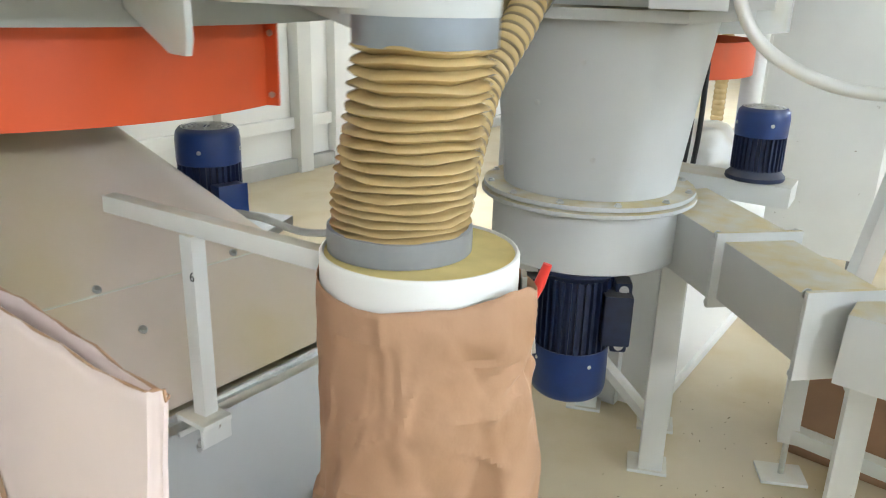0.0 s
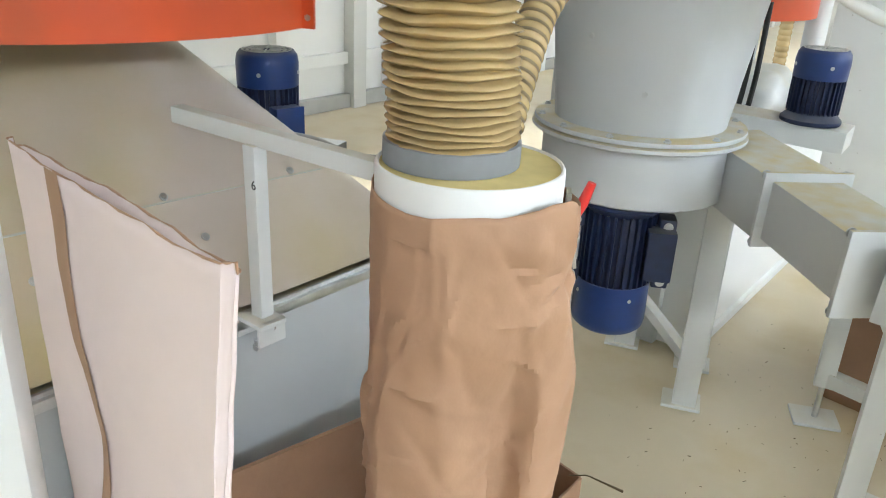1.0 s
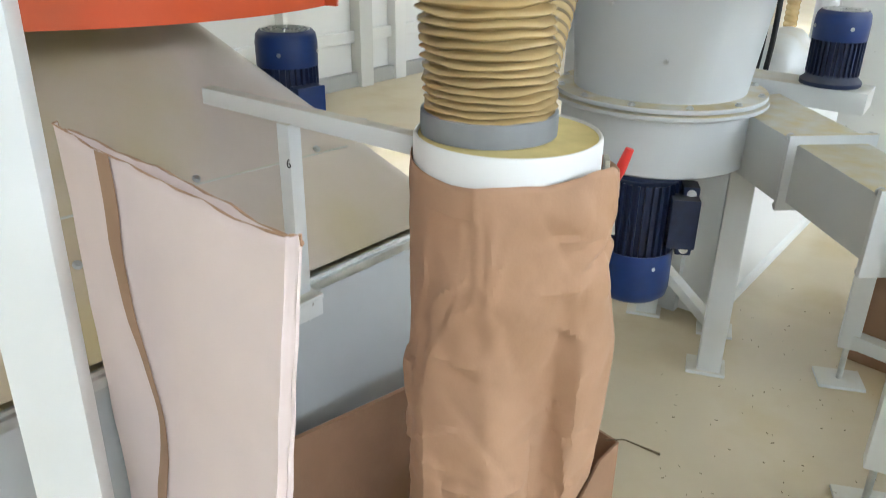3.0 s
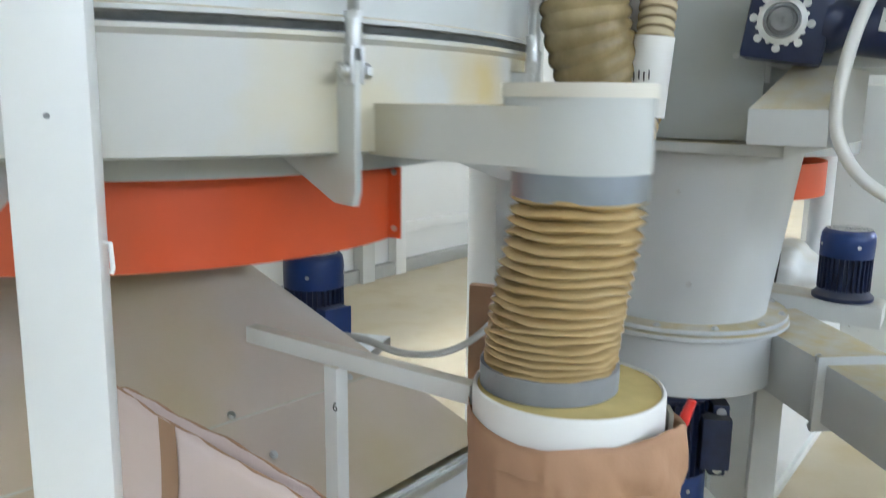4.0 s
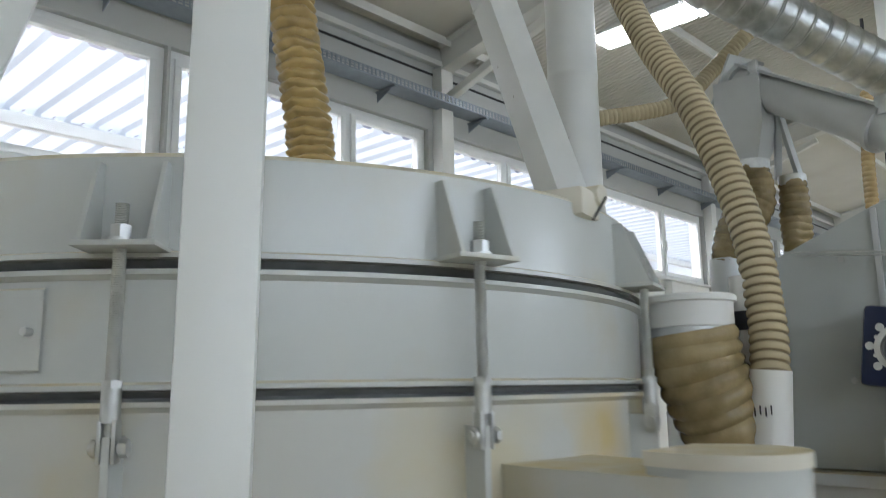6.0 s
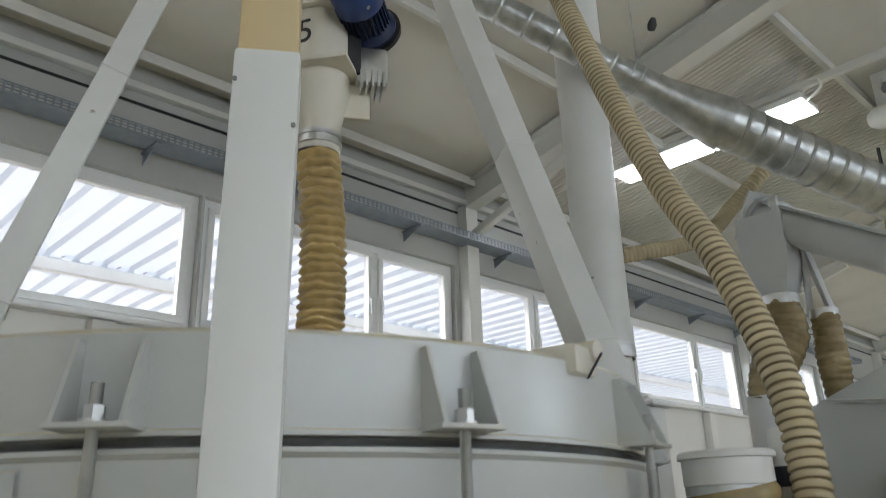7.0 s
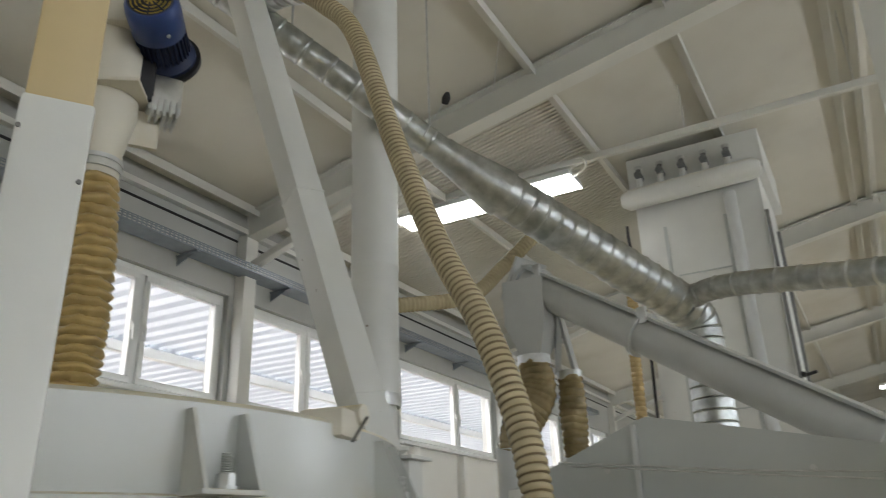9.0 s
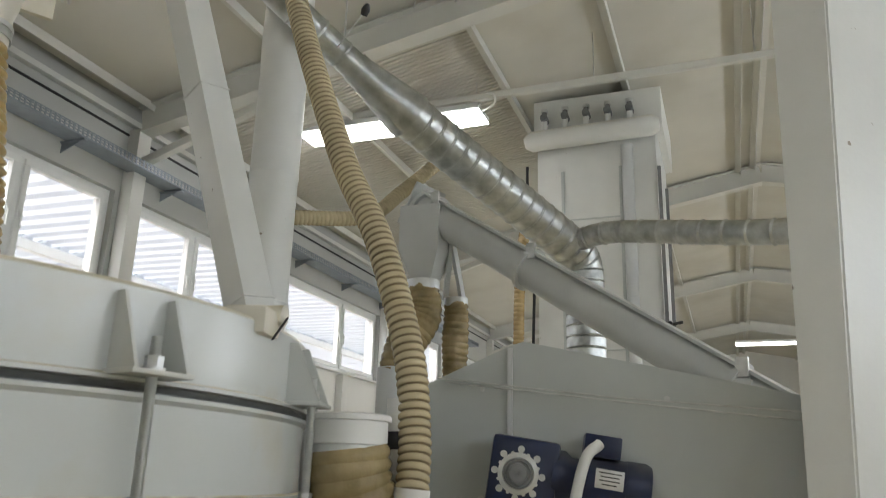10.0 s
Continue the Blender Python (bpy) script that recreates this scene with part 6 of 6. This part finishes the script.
# ---- white column beside the cabinet ----
colm = thing("frame_column", (0.13, 1.82, 0), "wide white tapered steel column with scuffs", "column")
bm = B()
lo = [bm.verts.new(v) for v in ((0.068, 1.825, 0.0), (0.13, 1.805, 0.0), (0.36, 1.99, 0.0), (0.29, 2.01, 0.0))]
hi = [bm.verts.new(v) for v in ((0.20, 1.825, 5.6), (0.40, 1.795, 5.6), (0.63, 1.99, 5.6), (0.43, 2.02, 5.6))]
for i in range(4):
    bm.faces.new((lo[i], lo[(i + 1) % 4], hi[(i + 1) % 4], hi[i]))
bm.faces.new(list(reversed(lo)))
bm.faces.new(hi)
bmesh.ops.bevel(bm, geom=list(bm.edges), offset=0.005, segments=2, affect="EDGES")
part("shaft", bm, M_FRAME, colm)
part("foot_plate", box(B(), (0.21, 1.91, 0.008), (0.38, 0.30, 0.016), turn(-12), 0.003), M_FRAME, colm)

# ---- second sifter and drive further back ----
s2 = thing("second_sifter", (-1.25, 3.45, 0), "second white sifter with an orange drum further back", "sifter")
part("orange_drum", lathe(B(), [(0.50, 1.22), (0.505, 1.22), (0.505, 1.36), (0.50, 1.36)], 60, (-1.27, 3.42, 0)), M_ORANGE, s2, "orange painted steel drum")
part("sieve_ring", lathe(B(), [(0.0001, 1.40), (0.62, 1.40), (0.62, 1.60), (0.0001, 1.62)], 72, (-1.27, 3.42, 0)), M_WHITE, s2)
arm2 = thing("motor_stand", (-0.62, 2.72, 0), "white steel arm carrying a motor behind the mill", "stand")
part("arm", bar(B(), (-1.05, 2.70, 0.935), (-0.41, 2.74, 0.920), 0.16, 0.07, 0.004), M_FRAME, arm2)
part("leg", box(B(), (-0.95, 2.70, 0.44), (0.08, 0.08, 0.88), bevel=0.004), M_FRAME, arm2)
motor("electric_motor", (-0.535, 2.72, 0.960), (0, 0, 1), 0.082, 0.235, "upright dark blue electric motor on a white arm", None)
for dx in (0, 0.035):
    solid("black_hose", sweep(B(), smooth_path([(-0.85 + dx, 3.0, 1.3), (-0.85 + dx, 3.0, 1.05), (-0.86 + dx, 3.0, 0.9)], 4), 0.010, 10), M_BLACK, "black hydraulic hose hanging from the far sifter", "hose", base=(-0.85 + dx, 3.0, 0.9))
sack = thing("flour_sack", (-0.95, 3.25, 0.8), "white woven sack lying behind the mill", "sack")
bm = B()
bmesh.ops.create_icosphere(bm, subdivisions=4, radius=1.0)
for v in bm.verts:
    k = noise.noise(v.co * 2.2) * 0.16
    v.co = Vector((-0.93, 3.3, 0.92)) + Vector((v.co.x * 0.22, v.co.y * 0.18, v.co.z * 0.13)) * (1 + k)
part("cloth", bm, M_FRAME, sack)

# wheeled white bin and lean-to poles
binn = thing("wheeled_bin", (-0.60, 4.75, 0), "tall white steel bin on castors", "bin")
part("body", box(B(), (-0.62, 4.8, 0.95), (0.62, 0.6, 1.5), bevel=0.02), M_FRAME, binn)
for x in (-0.88, -0.36):
    bm = rod(B(), (x - 0.015, 4.55, 0.06), (x + 0.015, 4.55, 0.06), 0.06, 20)
    box(bm, (x, 4.57, 0.15), (0.05, 0.08, 0.10))
    part("castor", bm, M_GASKET, binn)
solid("diagonal_leg", bar(B(), (-0.30, 3.30, 0.0), (0.02, 2.75, 1.9), 0.07, 0.07, 0.004), M_FRAME, "white slanting steel leg of the mill frame", "leg", base=(-0.3, 3.3, 0))
solid("diagonal_leg", bar(B(), (-0.05, 3.34, 0.0), (0.27, 2.79, 1.9), 0.07, 0.07, 0.004), M_FRAME, "white slanting steel leg of the mill frame", "leg", base=(-0.05, 3.34, 0))
solid("standing_pipe", rod(B(), (-0.86, 3.9, 0.0), (-0.86, 3.9, 2.2), 0.05, 20), M_FRAME, "white upright round pipe", "pipe", base=(-0.86, 3.9, 0))
blind = solid("pallet_board", box(B(), (-1.76, 2.55, 0.42), (0.30, 0.05, 0.84), turn(20), 0.004), M_CARD, "brown board leaning by the wall side", "board", base=(-1.76, 2.55, 0))
solid("white_leg", box(B(), (-1.33, 2.00, 0.62), (0.07, 0.07, 1.24), turn(10), 0.004), M_FRAME, "white square leg behind the hose", "leg", base=(-1.33, 2.02, 0))
solid("black_cable", sweep(B(), smooth_path([(-1.27, 1.98, 1.25), (-1.27, 1.97, 0.8), (-1.29, 1.97, 0.2), (-1.3, 1.97, 0.01)], 4), 0.009, 8), M_BLACK, "black cable down a leg", "cable", base=(-1.27, 1.98, 0))

fix = thing("black_fixture", (-1.159, 1.943, 3.36), "small black sensor on a thin rod beside the duct", "sensor")
part("head", lathe(B(), [(0.0001, -0.022), (0.012, -0.02), (0.016, 0.0), (0.012, 0.014), (0.006, 0.024)], 14, (-1.159, 1.943, 3.36), axis=(0.4, -0.3, 0.6)), M_BLACK, fix)
part("rod", rod(B(), (-1.159, 1.943, 3.36), DA.lerp(DB, 0.93), 0.0025, 6), M_ZINC, fix)
bm = B()
rod(bm, (-1.9, 4.2, 4.95), (-1.85, 4.25, roof_z(-1.85)), 0.004, 6)
solid("drop_wire", bm, M_ZINC, "thin steel wire hanging from the roof", "wire", base=(-1.9, 4.2, 4.95))

# crumbs of grain on the floor
bm = B()
rnd = random.Random(5)
for _ in range(130):
    cx, cy = ((-0.25, 1.85), (-0.35, 2.2), (-0.15, 1.7), (-0.45, 2.6))[rnd.randrange(4)]
    x, y, r = rnd.gauss(cx, 0.22), rnd.gauss(cy, 0.22), rnd.uniform(0.0005, 0.0014)
    rod(bm, (x, y, 0.001), (x + rnd.uniform(-0.008, 0.008), y + rnd.uniform(-0.008, 0.008), 0.003), r, 5)
solid("grain_crumbs", bm, M_DEBRIS, "dark grain crumbs scattered on the floor", "crumbs", kind="stuff")
twig = solid("straw_stalk", sweep(B(), [(-0.50, 1.200, 0.461), (-0.47, 1.225, 0.462), (-0.40, 1.255, 0.44)], [0.0014, 0.0014, 0.003], 6), M_DEBRIS, "dry stalk sticking out of the carton flap", "stalk", base=(-0.50, 1.20, 0.461))


# ---- moving things ----
def swing(t):
    """The sifter's gyration: one small circle about 3.5 times a second."""
    ph = 2 * math.pi * 3.509 * t - radians(45)
    a = radians(40)
    return 0.034 * (math.cos(ph) * Vector((math.cos(a), math.sin(a), 0)) - math.sin(ph) * Vector((-math.sin(a), math.cos(a), 0)))


# The machines stand a little askew in the hall.
ASKEW = pose(0, 0, 0, 0, 0, 1.3)
HALL = ("dust_filter", "ceiling_lamp", "lamp_rail", "cable_tray", "sun", "window_light", "camera")
for ob in scene.objects:
    if not ob.parent and ob.get("kind") != "structure" and not ob.name.startswith(HALL):
        ob.matrix_basis = ASKEW @ ob.matrix_basis


def motions():
    times = [i / FPS for i in range(int(10 * FPS) + 1)]
    home = sifter.matrix_basis.copy()
    walk(sifter, [(t, Matrix.Translation(swing(t)) @ home) for t in times])
    for ob, c, f in hose_parts:
        w = f * f * (3 - 2 * f)
        walk(ob, [(t, Matrix.Translation(c + swing(t) * w)) for t in times])
    for ob, c, f in inlet_parts:
        g = 1 - f
        w = g * g * (3 - 2 * g)
        walk(ob, [(t, Matrix.Translation(c + swing(t) * w)) for t in times])


motions()
